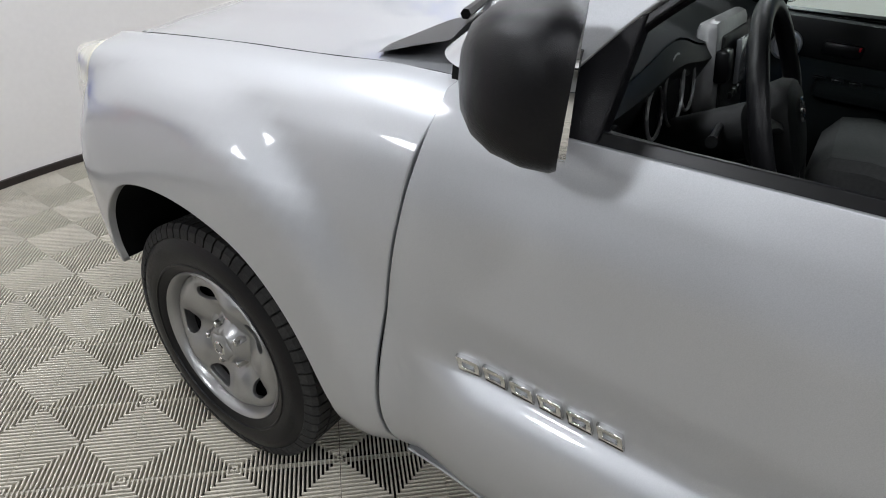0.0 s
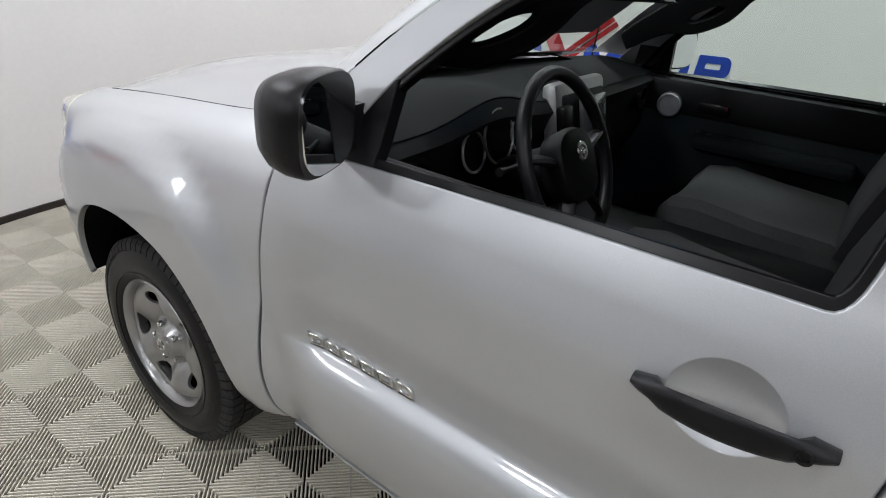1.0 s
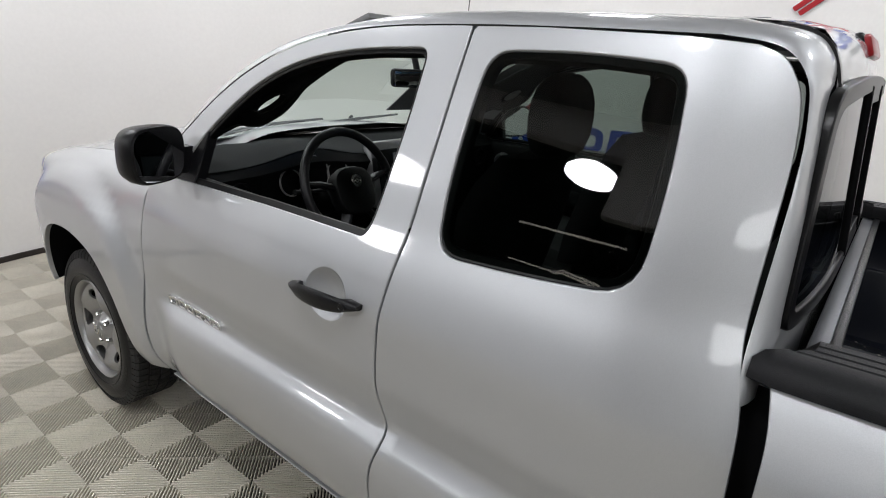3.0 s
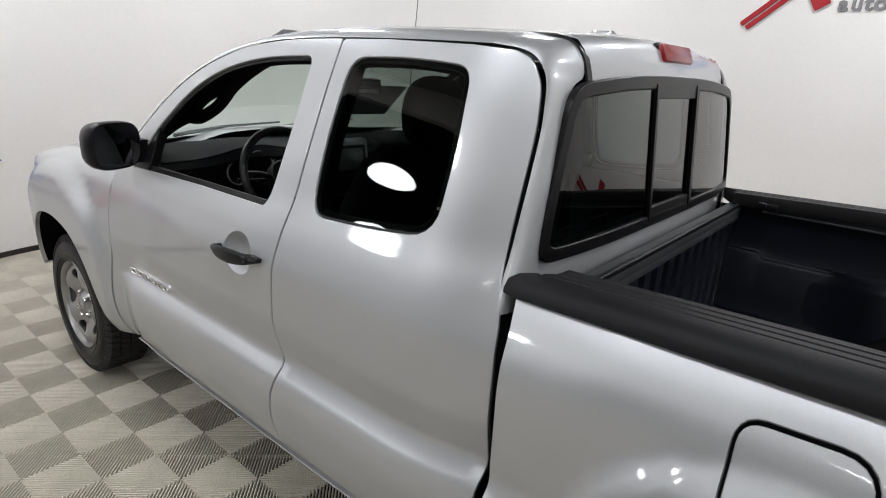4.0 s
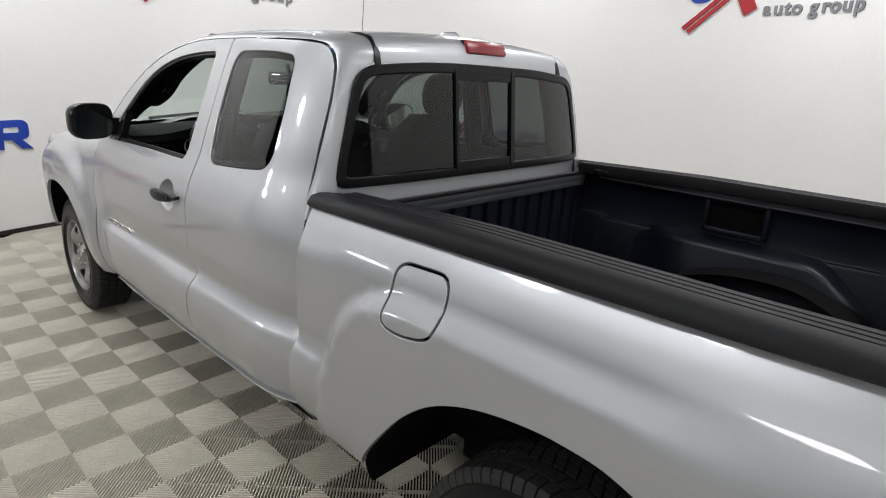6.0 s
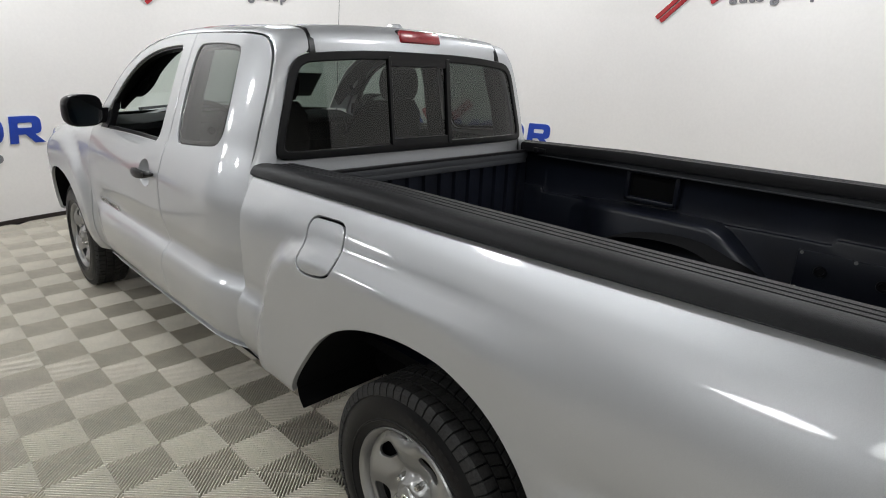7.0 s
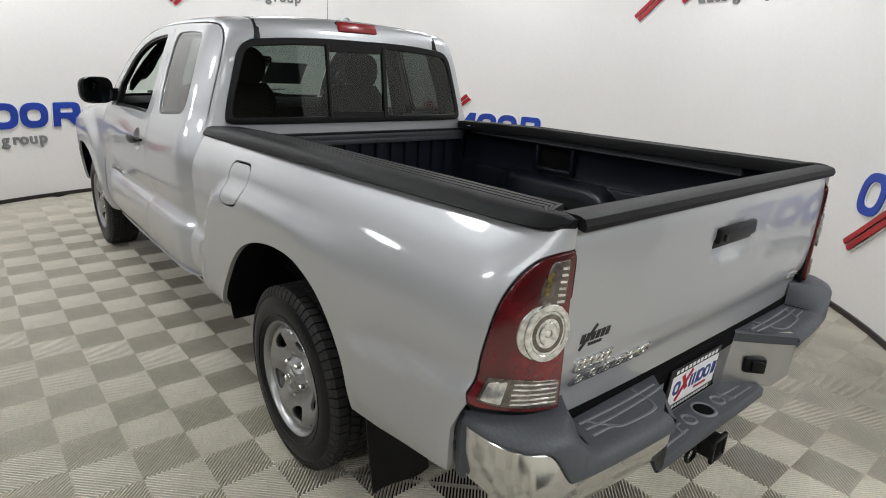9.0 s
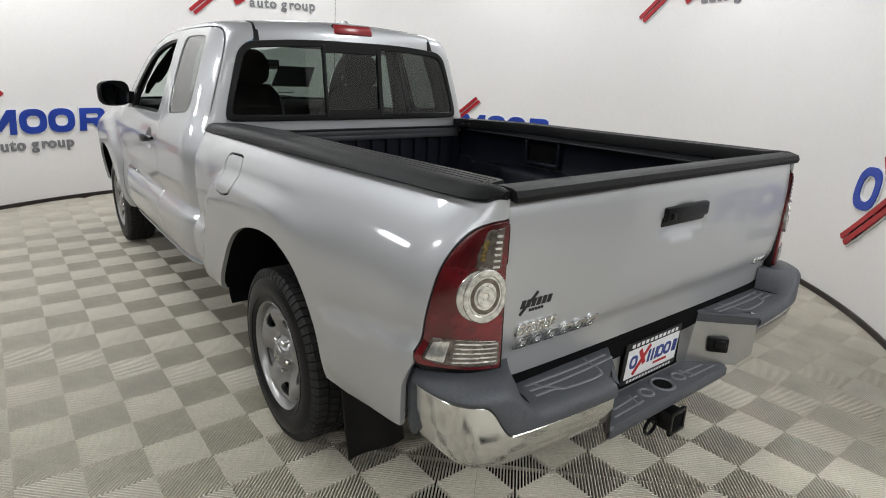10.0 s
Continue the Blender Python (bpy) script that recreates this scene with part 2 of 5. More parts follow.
def resample(loop, step):
    out = []
    for i, a in enumerate(loop):
        b = loop[(i + 1) % len(loop)]
        d = math.hypot(b[0] - a[0], b[1] - a[1])
        if d < 1e-6:
            continue
        k = max(1, math.ceil(d / step))
        out += [(a[0] + (b[0] - a[0]) * j / k, a[1] + (b[1] - a[1]) * j / k) for j in range(k)]
    return out


def inside(poly, x, y):
    c, n = False, len(poly)
    for i in range(n):
        (x1, y1), (x2, y2) = poly[i], poly[i - 1]
        if (y1 > y) != (y2 > y) and x < (x2 - x1) * (y - y1) / (y2 - y1) + x1:
            c = not c
    return c


def panel(name, outline, place, mat, parent=None, label="", holes=(), depth=0.018, step=0.03, outward=(-1, 0, 0), lift=0.0, roll=0.004, creases=()):
    """A sheet-metal panel: an outline (with holes) in the two coordinates of the surface place(u, v), with turned-in edges and the surface's own normals."""
    loops = [resample(o, step * 0.7) for o in (outline, *holes)]
    verts, edges = [], []
    for lp in loops:
        k = len(verts)
        verts += [Vector(p) for p in lp]
        edges += [(k + i, k + (i + 1) % len(lp)) for i in range(len(lp))]
    for lp in creases:
        k = len(verts)
        verts += [Vector(p) for p in lp]
        edges += [(k + i, k + (i + 1) % len(lp)) for i in range(len(lp))]
    border = np.array([tuple(v) for v in verts])
    us, vs = [p[0] for p in loops[0]], [p[1] for p in loops[0]]
    nu, nv = int((max(us) - min(us)) / step) + 1, int((max(vs) - min(vs)) / step) + 1
    for i in range(nu + 1):
        for j in range(nv + 1):
            u, v = min(us) + i * step, min(vs) + j * step
            if np.hypot(border[:, 0] - u, border[:, 1] - v).min() > step * 0.55 and inside(loops[0], u, v) and not any(inside(h, u, v) for h in loops[1:]):
                verts.append(Vector((u, v)))
    out = delaunay_2d_cdt(verts, edges, [], 0, 1e-6)
    pts, tris = out[0], out[2]
    keep = []
    for f in tris:
        c = sum((pts[i] for i in f), Vector((0, 0))) / len(f)
        if inside(loops[0], c.x, c.y) and not any(inside(h, c.x, c.y) for h in loops[1:]):
            keep.append(f)
    want = Vector(outward)

    def normal(u, v):
        e = 0.002
        a = Vector(place(u + e, v)) - Vector(place(u - e, v))
        b = Vector(place(u, v + e)) - Vector(place(u, v - e))
        n = a.cross(b).normalized()
        return n if n.dot(want) > 0 else -n

    norms = [normal(p.x, p.y) for p in pts]
    pos = [Vector(place(p.x, p.y)) + n * lift for p, n in zip(pts, norms)]
    faces, fn = [], []
    for f in keep:
        f = list(f)
        if (pos[f[1]] - pos[f[0]]).cross(pos[f[2]] - pos[f[0]]).dot(norms[f[0]]) < 0:
            f.reverse()
        faces.append(f)
    used = {}
    for f in faces:
        for i in range(len(f)):
            e = (f[i], f[(i + 1) % len(f)])
            used[e] = used.get(e, 0) + 1
    rim = [e for e in used if (e[1], e[0]) not in used]
    corner_normals = [n for f in faces for n in (norms[i] for i in f)]
    if depth:
        # each border point goes round a small roll, then straight in
        nxt = {}
        for a, b in rim:
            nxt.setdefault(a, []).append(b)
            nxt.setdefault(b, []).append(a)
        side_way = {}
        for a, b in rim:
            t = (pos[b] - pos[a]).normalized()
            o = t.cross(norms[a])
            for i in (a, b):
                side_way[i] = side_way.get(i, Vector()) + o
        base1 = len(pos)
        idx = {}
        for i, o in side_way.items():
            o = o.normalized() if o.length > 1e-6 else norms[i]
            idx[i] = len(pos)
            pos.append(pos[i] + o * roll - norms[i] * roll)
            pos.append(pos[i] + o * roll - norms[i] * depth)
            norms.append(o), norms.append(o)
        for a, b in rim:
            p, q = idx[a], idx[b]
            faces.append([b, a, p, q])
            corner_normals += [norms[b], norms[a], norms[p], norms[q]]
            faces.append([q, p, p + 1, q + 1])
            corner_normals += [norms[q], norms[p], norms[p], norms[q]]
    me = bpy.data.meshes.new(name)
    me.from_pydata([tuple(p) for p in pos], [], faces)
    me.shade_smooth()
    me.normals_split_custom_set([tuple(n) for n in corner_normals])
    return link(name, me, mat, parent, label)


def prism(name, outline, mat, m, depth, parent=None, label="", bevel=0.0):
    """A flat outline in the local xy plane, pushed out along local z."""
    n = len(outline)
    verts = [m @ Vector((x, y, 0)) for x, y in outline] + [m @ Vector((x, y, depth)) for x, y in outline]
    faces = [tuple(range(n))[::-1], tuple(range(n, 2 * n))] + [(i, (i + 1) % n, n + (i + 1) % n, n + i) for i in range(n)]
    return raw(name, verts, faces, mat, parent, label)


def ring_outline(w, h, t, n=40, k=2.6, slant=0.0):
    """Outer and inner outline of a rounded ring."""
    def one(a, b):
        out = []
        for i in range(n):
            c, s = math.cos(2 * math.pi * i / n), math.sin(2 * math.pi * i / n)
            x, y = a * math.copysign(abs(c) ** (2 / k), c), b * math.copysign(abs(s) ** (2 / k), s)
            out.append((x + slant * y, y))
        return out
    return one(w / 2, h / 2), one(w / 2 - t, h / 2 - t)


# ---- the booth ----
def around(angle, z, r=RADIUS):
    a = radians(angle)
    return Vector((CX + r * math.cos(a), CY + r * math.sin(a), z))


# rear edge of the opening set wide for the fill light on the tailgate
OPEN_A, OPEN_M, OPEN_B, OPEN_HIGH, OPEN_TOP = 138.0, 171.0, 283.0, 2.80, 2.25     # the doorway in the booth's wall, in degrees round its centre


def arc_slab(name, a0, a1, z0, z1, r0, r1, mat, label="", category="", parent=None, kind=""):
    n = max(2, int(abs(a1 - a0) / 2.5))
    rings = []
    for i in range(n + 1):
        a = a0 + (a1 - a0) * i / n
        rings.append([around(a, z0, r0), around(a, z1, r0), around(a, z1, r1), around(a, z0, r1)])
    ob = loft(name, rings, mat, parent, label)
    return tagged(ob, label, category, kind=kind)


arc_slab("wall_round", OPEN_B, OPEN_A + 360, 0, WALL_TOP, RADIUS, RADIUS + 0.12, WALL, "warm white painted curved booth wall", "wall", kind="structure")
arc_slab("wall_header_1", OPEN_A, OPEN_M, OPEN_HIGH, WALL_TOP, RADIUS, RADIUS + 0.12, WALL, "warm white wall above the doorway", "wall", kind="structure")
arc_slab("wall_header_2", OPEN_M, OPEN_B, OPEN_TOP, WALL_TOP, RADIUS, RADIUS + 0.12, WALL, "warm white wall above the wide doorway", "wall", kind="structure")
arc_slab("baseboard", OPEN_B, OPEN_A + 360, 0.0, 0.036, RADIUS - 0.016, RADIUS - 0.001, BASE, "dark brown base strip along the curved wall", "baseboard", kind="structure")

n = 72
ring = [around(360 * i / n, 0, RADIUS + 0.12) for i in range(n)]
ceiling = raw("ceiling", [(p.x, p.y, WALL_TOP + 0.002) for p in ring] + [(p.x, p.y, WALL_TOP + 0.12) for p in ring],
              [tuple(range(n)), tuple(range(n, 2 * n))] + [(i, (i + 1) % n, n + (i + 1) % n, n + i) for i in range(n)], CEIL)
tagged(ceiling, "unseen ceiling over the round booth, darkened for the roof's reflections", "ceiling", kind="structure")

# assumed hall, out of view: black and pale walls placed for the truck's reflections
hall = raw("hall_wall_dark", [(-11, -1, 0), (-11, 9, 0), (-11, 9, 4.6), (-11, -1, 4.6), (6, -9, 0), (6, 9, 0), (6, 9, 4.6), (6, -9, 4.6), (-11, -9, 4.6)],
           [(0, 1, 2, 3), (1, 5, 6, 2), (3, 2, 6, 7, 8), (4, 7, 6, 5)], HALLBLACK, shade=False)
tagged(hall, "unseen black hall walls, dark in the glass reflections", "wall", kind="structure")
# pale reflecting wall added to brighten the body's sides
hall = raw("hall_reflector_wall", [(-11, -1, 0), (-11, -9, 0), (6, -9, 0), (6, -9, 4.6), (-11, -9, 4.6), (-11, -1, 4.6)],
           [(0, 1, 4, 5), (1, 2, 3, 4)], HALLREFLECTOR, shade=False)
tagged(hall, "unseen pale wall added to brighten the body's sides", "wall", kind="structure")
strip = tube("strip_lamp", [(-6.87, 4.82, 2.80), (-7.41, 3.15, 2.94)], .02, HALLBLACK, sides=12)
for dz in (-.02, .02):
    tube("lamp_tube", [Vector((-6.83, 4.78, 2.80)) + Vector((.04, -.04, dz)), Vector((-7.37, 3.11, 2.94)) + Vector((.04, -.04, dz))], .016, STRIP, strip, "lit fluorescent tube", sides=8)
tagged(strip, "long thin twin-tube strip lamp hung in the dark hall", "lamp")


def disc_lamp(x, y, z, r, power, tilt=0.0):
    """A round panel lamp or added fill light with a rim, hung below the ceiling; tilt turns its face towards the booth.
    """
    base = new("lamp_or_fill", None)
    base.matrix_basis = Matrix.Translation((x, y, z)) @ Matrix.Rotation(radians(-tilt), 4, Vector((y - CY, CX - x, 0)))
    tagged(base, "round white panel with a thin metal rim, lamp and fill light", "lamp", "round lamps above the truck")
    m = pose(0, 0, 0, 0, 90, 0)
    turned("rim", [(0.0, r), (0.0, r + 0.02), (-0.06, r + 0.02), (-0.06, 0.0)], STEEL, base, m=m, steps=40)
    turned("diffuser", [(-0.004, 0.0001), (-0.004, r)], LAMP, base, m=m, steps=40)
    light = bpy.data.lights.new("lamp_light", "AREA")
    light.shape, light.size, light.energy, light.color = "DISK", 2 * r, power * 1.03, (0.955, 0.98, 1.0)
    ob = new("lamp_light", light)
    ob.parent = base
    ob.location = (0, 0, -0.012)
    return base


# unseen ring of lamps at assumed places, the last two stronger for the walls
for k in (0, 1, 2, 6, 7):
    p = around(22.5 + 45 * k, WALL_TOP - 0.10, 2.6)
    disc_lamp(p.x, p.y, p.z, 0.24, LAMP_POWER * (1.25 if k > 5 else 1.0))
# two placed from highlights on the body, the third added as front-left fill
for x, y, k in ((-1.62, 0.30, 0.8), (-1.78, 1.55, 0.8), (-1.2, 4.0, 0.9)):
    disc_lamp(x, y, WALL_TOP - 0.10, 0.22, LAMP_POWER * k)
# two found from glass reflections; the other four are added fill from the hall
for x, y, z, r, k, tilt in ((-4.88, 3.17, 3.28, 0.28, 2.6, 17), (-5.53, 6.06, 2.95, 0.37, 1.6, 30), (-4.6, 0.0, 3.0, 0.45, 2.0, 0), (-4.4, -2.8, 3.0, 1.0, 1.2, 0), (-1.8, -4.6, 3.0, 1.2, 1.8, 0), (0.9, -4.3, 3.0, 1.2, 4.2, 0)):
    disc_lamp(x, y, z, r, LAMP_POWER * k, tilt)


# ---- wall signs ----
def bent(name, outline, angle0, z0, mat, parent, r=RADIUS, thick=0.016, label="", hole=None):
    """A plate of the given outline (metres along the wall, metres up), laid on the curved wall."""
    def place(s, z, d=0.0):
        return tuple(around(angle0 - math.degrees(s / RADIUS), z0 + z, r - d))
    mid = place(sum(p[0] for p in outline) / len(outline), 0)
    toward = (CX - mid[0], CY - mid[1], 0)
    return panel(name, outline, lambda s, z: place(s, z, thick), mat, parent, label, holes=(hole,) if hole else (), depth=thick, step=0.05, outward=toward, roll=0.001)


def stroke(a, b, w):
    d = Vector((b[0] - a[0], b[1] - a[1])).normalized()
    o = Vector((-d.y, d.x)) * w / 2
    return [(a[0] + o.x, a[1] + o.y), (a[0] - o.x, a[1] - o.y), (b[0] - o.x, b[1] - o.y), (b[0] + o.x, b[1] + o.y)]


def grow(poly, w):
    """The outline pushed out by w, for the pale halo plate under a letter shape."""
    c = Vector((sum(p[0] for p in poly) / len(poly), sum(p[1] for p in poly) / len(poly)))
    area = sum(poly[i - 1][0] * poly[i][1] - poly[i][0] * poly[i - 1][1] for i in range(len(poly)))
    s = 1 if area > 0 else -1
    out = []
    for i in range(len(poly)):
        a, b, d = (Vector(poly[j % len(poly)]) for j in (i - 1, i, i + 1))
        t = ((b - a).normalized() + (d - b).normalized())
        t = t.normalized() if t.length > 1e-6 else (b - a).normalized()
        out.append((b.x + s * t.y * w, b.y - s * t.x * w))
    return out


def wall_sign(angle, z):
    """Blue and red letter shapes with pale edges, and a grey line of words below."""
    sign = new("wall_sign", None)
    p = around(angle - 14, z, RADIUS)
    sign.location = p
    tagged(sign, "blue and red raised sign on the white curved wall", "sign", "signs round the wall")
    made = []
    rings = [(0.145, 0.385, 0.235, 0.27, 0.052, 0.18), (1.065, 0.40, 0.245, 0.235, 0.062, 0.05), (1.325, 0.40, 0.245, 0.235, 0.062, 0.05)]
    for s, h, w, hh, t, sl in rings:
        o, i = ring_outline(w, hh, t, slant=sl)
        o, i = [(s + x, h + y) for x, y in o], [(s + x, h + y) for x, y in i]
        made.append(bent("ring", o, angle, z, BLUE, sign, hole=i))
        made.append(bent("ring_edge", grow(o, 0.012), angle, z, WHITE, sign, thick=0.008, hole=grow(i, -0.012)))
    # three uprights joined by a bar; a post with a loop and a leg
    m_shape = [(0.60, 0.285), (0.625, 0.515), (0.70, 0.515), (0.765, 0.40), (0.85, 0.515), (0.925, 0.515), (0.905, 0.285), (0.845, 0.285), (0.858, 0.42), (0.775, 0.32), (0.74, 0.32), (0.675, 0.42), (0.66, 0.285)]
    made.append(bent("block", m_shape, angle, z, BLUE, sign))
    made.append(bent("block_edge", grow(m_shape, 0.012), angle, z, WHITE, sign, thick=0.008))
    r_shape = rounded([(1.485, 0.285, 0), (1.505, 0.515, 0.01), (1.745, 0.515, 0.06), (1.745, 0.375, 0.05), (1.685, 0.36, 0.01), (1.76, 0.285, 0), (1.68, 0.285, 0), (1.615, 0.36, 0.01), (1.555, 0.36, 0.0), (1.55, 0.285, 0)])
    r_hole = rounded([(1.562, 0.46), (1.675, 0.46), (1.675, 0.415), (1.558, 0.415)], 0.015)
    made.append(bent("block", r_shape, angle, z, BLUE, sign, hole=r_hole))
    made.append(bent("block_edge", grow(r_shape, 0.012), angle, z, WHITE, sign, thick=0.008))
    for k, (a, b, w) in enumerate([((0.005, 0.045), (0.80, 0.715), 0.036), ((0.048, 0.016), (0.835, 0.68), 0.036), ((0.30, 0.62), (0.56, 0.165), 0.11)]):
        o = rounded(stroke(a, b, w), 0.008)
        made.append(bent("slash", o, angle, z, SIGNRED, sign, thick=0.022))
        made.append(bent("slash_edge", grow(o, 0.012), angle, z, WHITE, sign, thick=0.010))
    for ob in made:
        ob.matrix_parent_inverse = Matrix.Translation(-p)
    # the small words, letter by letter along the wall
    text = "auto group"
    s = 0.66
    widths = {"a": 0.082, "u": 0.085, "t": 0.058, "o": 0.088, " ": 0.045, "g": 0.088, "r": 0.06, "p": 0.088}
    for ch in text:
        if ch != " ":
            fc = bpy.data.curves.new("letter", "FONT")
            fc.body, fc.size, fc.extrude, fc.offset = ch, 0.145, 0.006, 0.004
            tmp = bpy.data.objects.new("tmp", fc)
            scene.collection.objects.link(tmp)
            bpy.context.view_layer.update()
            me = bpy.data.meshes.new_from_object(tmp.evaluated_get(bpy.context.evaluated_depsgraph_get()))
            bpy.data.objects.remove(tmp)
            a = angle - math.degrees(s / RADIUS)
            m = Matrix.Translation(around(a, z + 0.135, RADIUS - 0.007)) @ pose(0, 0, 0, 90, 0, a - 90)
            me.transform(m)
            ob = link("letter", me, SIGNGREY, sign)
            ob.matrix_parent_inverse = Matrix.Translation(-p)
        s += widths[ch]
    return sign


for k in range(3):
    wall_sign(43.4 + 85.8 * (1 - k), 0.405)
for k in range(2):
    wall_sign(85.6 - 85.8 * k, 1.93)


# ---- the truck: its surfaces ----
truck = new("pickup_truck", None)
tagged(truck, "silver extended-cab pickup truck with an open black-lined bed", "pickup truck")
FRONT_Y, REAR_Y, WHEEL_R, WHEEL_X = 3.225, 0.0, 0.334, 0.760

cab_flat = curve([.34, .38, .44, .52, .62, .74, .86, .95, 1.04, 1.10, 1.15, 1.25, 1.35, 1.45, 1.514, 1.56, 1.60], [.795, .822, .850, .866, .874, .880, .882, .876, .857, .836, .815, .7845, .752, .717, .690, .668, .640])
cab_crease = curve([.34, .38, .44, .52, .59, .64, .668, .685, .700, .75, .82, .95, 1.04, 1.10, 1.15, 1.25, 1.35, 1.45, 1.514, 1.56, 1.60], [.795, .835, .874, .894, .900, .895, .881, .864, .857, .865, .876, .876, .857, .836, .815, .7845, .752, .717, .690, .668, .640])
bed_flat = curve([.42, .47, .53, .62, .72, .82, .90, .96, 1.01, 1.05, 1.08, 1.11], [.835, .856, .862, .864, .866, .866, .864, .858, .845, .822, .797, .768])
bed_round = curve([.42, .47, .53, .62, .72, .82, .90, .96, 1.01, 1.05, 1.08, 1.11], [.846, .872, .886, .892, .895, .893, .884, .868, .846, .820, .795, .768])
bed_edge = curve([-1.1, -.8, -.5, -.1, .35, .47, .56, .63, .68, .72, .75], [.93, .945, .965, .978, .975, .965, .935, .885, .815, .70, .55])
bed_crease = curve([.42, .47, .53, .59, .64, .668, .690, .705, .76, .90, .96, 1.01, 1.05, 1.08, 1.11], [.842, .872, .890, .896, .892, .880, .864, .860, .864, .866, .860, .841, .818, .795, .768])


def bulge(edge, y, z, soft_out, soft_in, amount):
    """A wheel arch's swell below the line edge(y)."""
    slope = (edge(y + .004) - edge(y - .004)) / .008
    d = (edge(y) - z) / math.sqrt(1 + slope * slope)
    return amount * smooth(-soft_out, soft_in, d)


def flare(y, z):
    """The front wheel arch's swell: inside a broad oval round the wheel."""
    rho = math.hypot((y - 3.20) / .550, (z - .50) / .535)
    return 0.042 * smooth(-.035, .085, (1 - rho) * .53)


def cab_x(y, z):
    """Half width of doors and fenders."""
    r = math.hypot(y - FRONT_Y, z - 0.36)
    k = smooth(2.64, 2.47, y)
    w = cab_crease(z) * k + cab_flat(z) * (1 - k)
    w += flare(y, z) if y > 2.6 else 0
    if y > 3.25:
        u = min((y - 3.25) / 0.71, 0.999)
        w *= (1 - u ** 3.2) ** (1 / 3.2)
    if y < 1.15:
        w -= 0.055 * ((1.15 - max(y, .90)) / .2) ** 2 * (0.55 + 0.45 * smooth(.8, 1.2, z))
    a = ((y - 1.780) / .069) ** 2 + ((z - .968) / .061) ** 2
    if a < 1:
        w -= 0.030 * (1 - a) ** 0.9     # finger dish behind the handle
    return w


fender_s = [0.9, 1.0, 1.04, 1.08, 1.12, 1.16, 1.20]
fender_px = curve(fender_s, [cab_flat(.9), .866, .850, .826, .794, .757, .718])
fender_pz = curve(fender_s, [.9, 1.0, 1.038, 1.066, 1.088, 1.103, 1.114])
seam_z = curve([2.60, 2.75, 2.90, 3.20, 3.58, 3.80, 4.0], [1.120, 1.116, 1.101, 1.074, 1.024, .97, .88])


def fender_place(side):
    def place(y, s):
        if s < 0.9:
            return (side * cab_x(y, s), y, s)
        k = smooth(0.9, 1.16, s)
        w, z = fender_px(s), fender_pz(s) + (seam_z(y) - 1.103) * k
        w += flare(y, s)
        if y > 3.25:
            u = min((y - 3.25) / 0.71, 0.999)
            w *= (1 - u ** 3.2) ** (1 / 3.2)
        return (side * w, y, z)
    return place


def cab_place(side, push=0.0):
    return lambda y, z: (side * (cab_x(y, z) + push), y, z)


def bed_x(y, z):
    if y > 0:
        k = smooth(0.66, 0.78, y)
        w = bed_crease(z) * k + bed_flat(z) * (1 - k)
        return w + bulge(bed_edge, y, z, 0.014, 0.060, 0.034) * (1 if y < 0.74 else 0)
    full = bed_flat(z) + bulge(bed_edge, y, z, 0.014 + .056 * smooth(0, -.7, y), 0.060 + .085 * smooth(0, -.7, y), 0.034 - .004 * smooth(0, -.7, y))
    rear = bed_round(z)
    k = smooth(-.15, -.75, y)
    w = full * (1 - k) + rear * k
    # a soft crease that rises behind the wheel
    zc = .672 + .19 * (-.40 - y)
    return w + smooth(-.42, -.56, y) * (0.012 * smooth(zc + .030, zc - .012, z) * smooth(.47, .56, z) - 0.004 * math.exp(-((z - zc - .035) / .030) ** 2))


SEAM_X = 0.715


def bed_place(side, push=0.0):
    """The bed's side; past u = -0.88 it goes round the rear corner to the tailgate's seam."""
    def place(u, z):
        if u > -0.88:
            return (side * (bed_x(u, z) + push), u, z)
        a = min((-0.88 - u) / 0.26, 1.05) * radians(80)
        w = bed_x(-0.88, z)
        y = -0.88 - 0.172 * math.sin(a)
        x = w - (w - SEAM_X) * (1 - math.cos(a)) / (1 - math.cos(radians(80)))
        return (side * (x + push * math.cos(a)), y - push * math.sin(a), z)
    return place


# ---- outlines, in metres along and up ----
FENDER_GAP = [(2.668, .375), (2.680, .50), (2.682, .64), (2.672, .82), (2.655, .96), (2.638, 1.06), (2.625, 1.12), (2.618, 1.16)]
FRONT_ARCH = [(2.785, .375), (2.802, .47), (2.846, .58), (2.908, .672), (2.990, .740), (3.095, .776), (3.21, .790), (3.33, .778), (3.42, .738), (3.52, .635), (3.565, .53), (3.575, .455)]
REAR_ARCH = [(.55, .43), (.51, .50), (.445, .59), (.368, .68), (.275, .755), (.16, .805), (.03, .832), (-.08, .837), (-.175, .825), (-.285, .777), (-.37, .702), (-.43, .61), (-.455, .54), (-.465, .465)]
SPLIT = [(1.590, .425), (1.606, .52), (1.600, .60), (1.585, .66), (1.590, .70), (1.612, .80), (1.614, .92), (1.605, 1.03), (1.590, 1.15), (1.578, 1.30), (1.570, 1.45), (1.570, 1.562)]
REAR_GAP = [(.922, .455), (.922, .57), (.915, .70), (.915, .85), (.924, 1.0), (.946, 1.10), (.955, 1.16), (.958, 1.28), (.960, 1.36), (.964, 1.42), (.975, 1.48), (.991, 1.513), (1.012, 1.537), (1.045, 1.551)]
PILLAR = [(2.60, 1.14), (2.50, 1.24), (2.38, 1.345), (2.26, 1.425), (2.13, 1.485), (1.98, 1.528), (1.80, 1.553), (1.57, 1.563)]
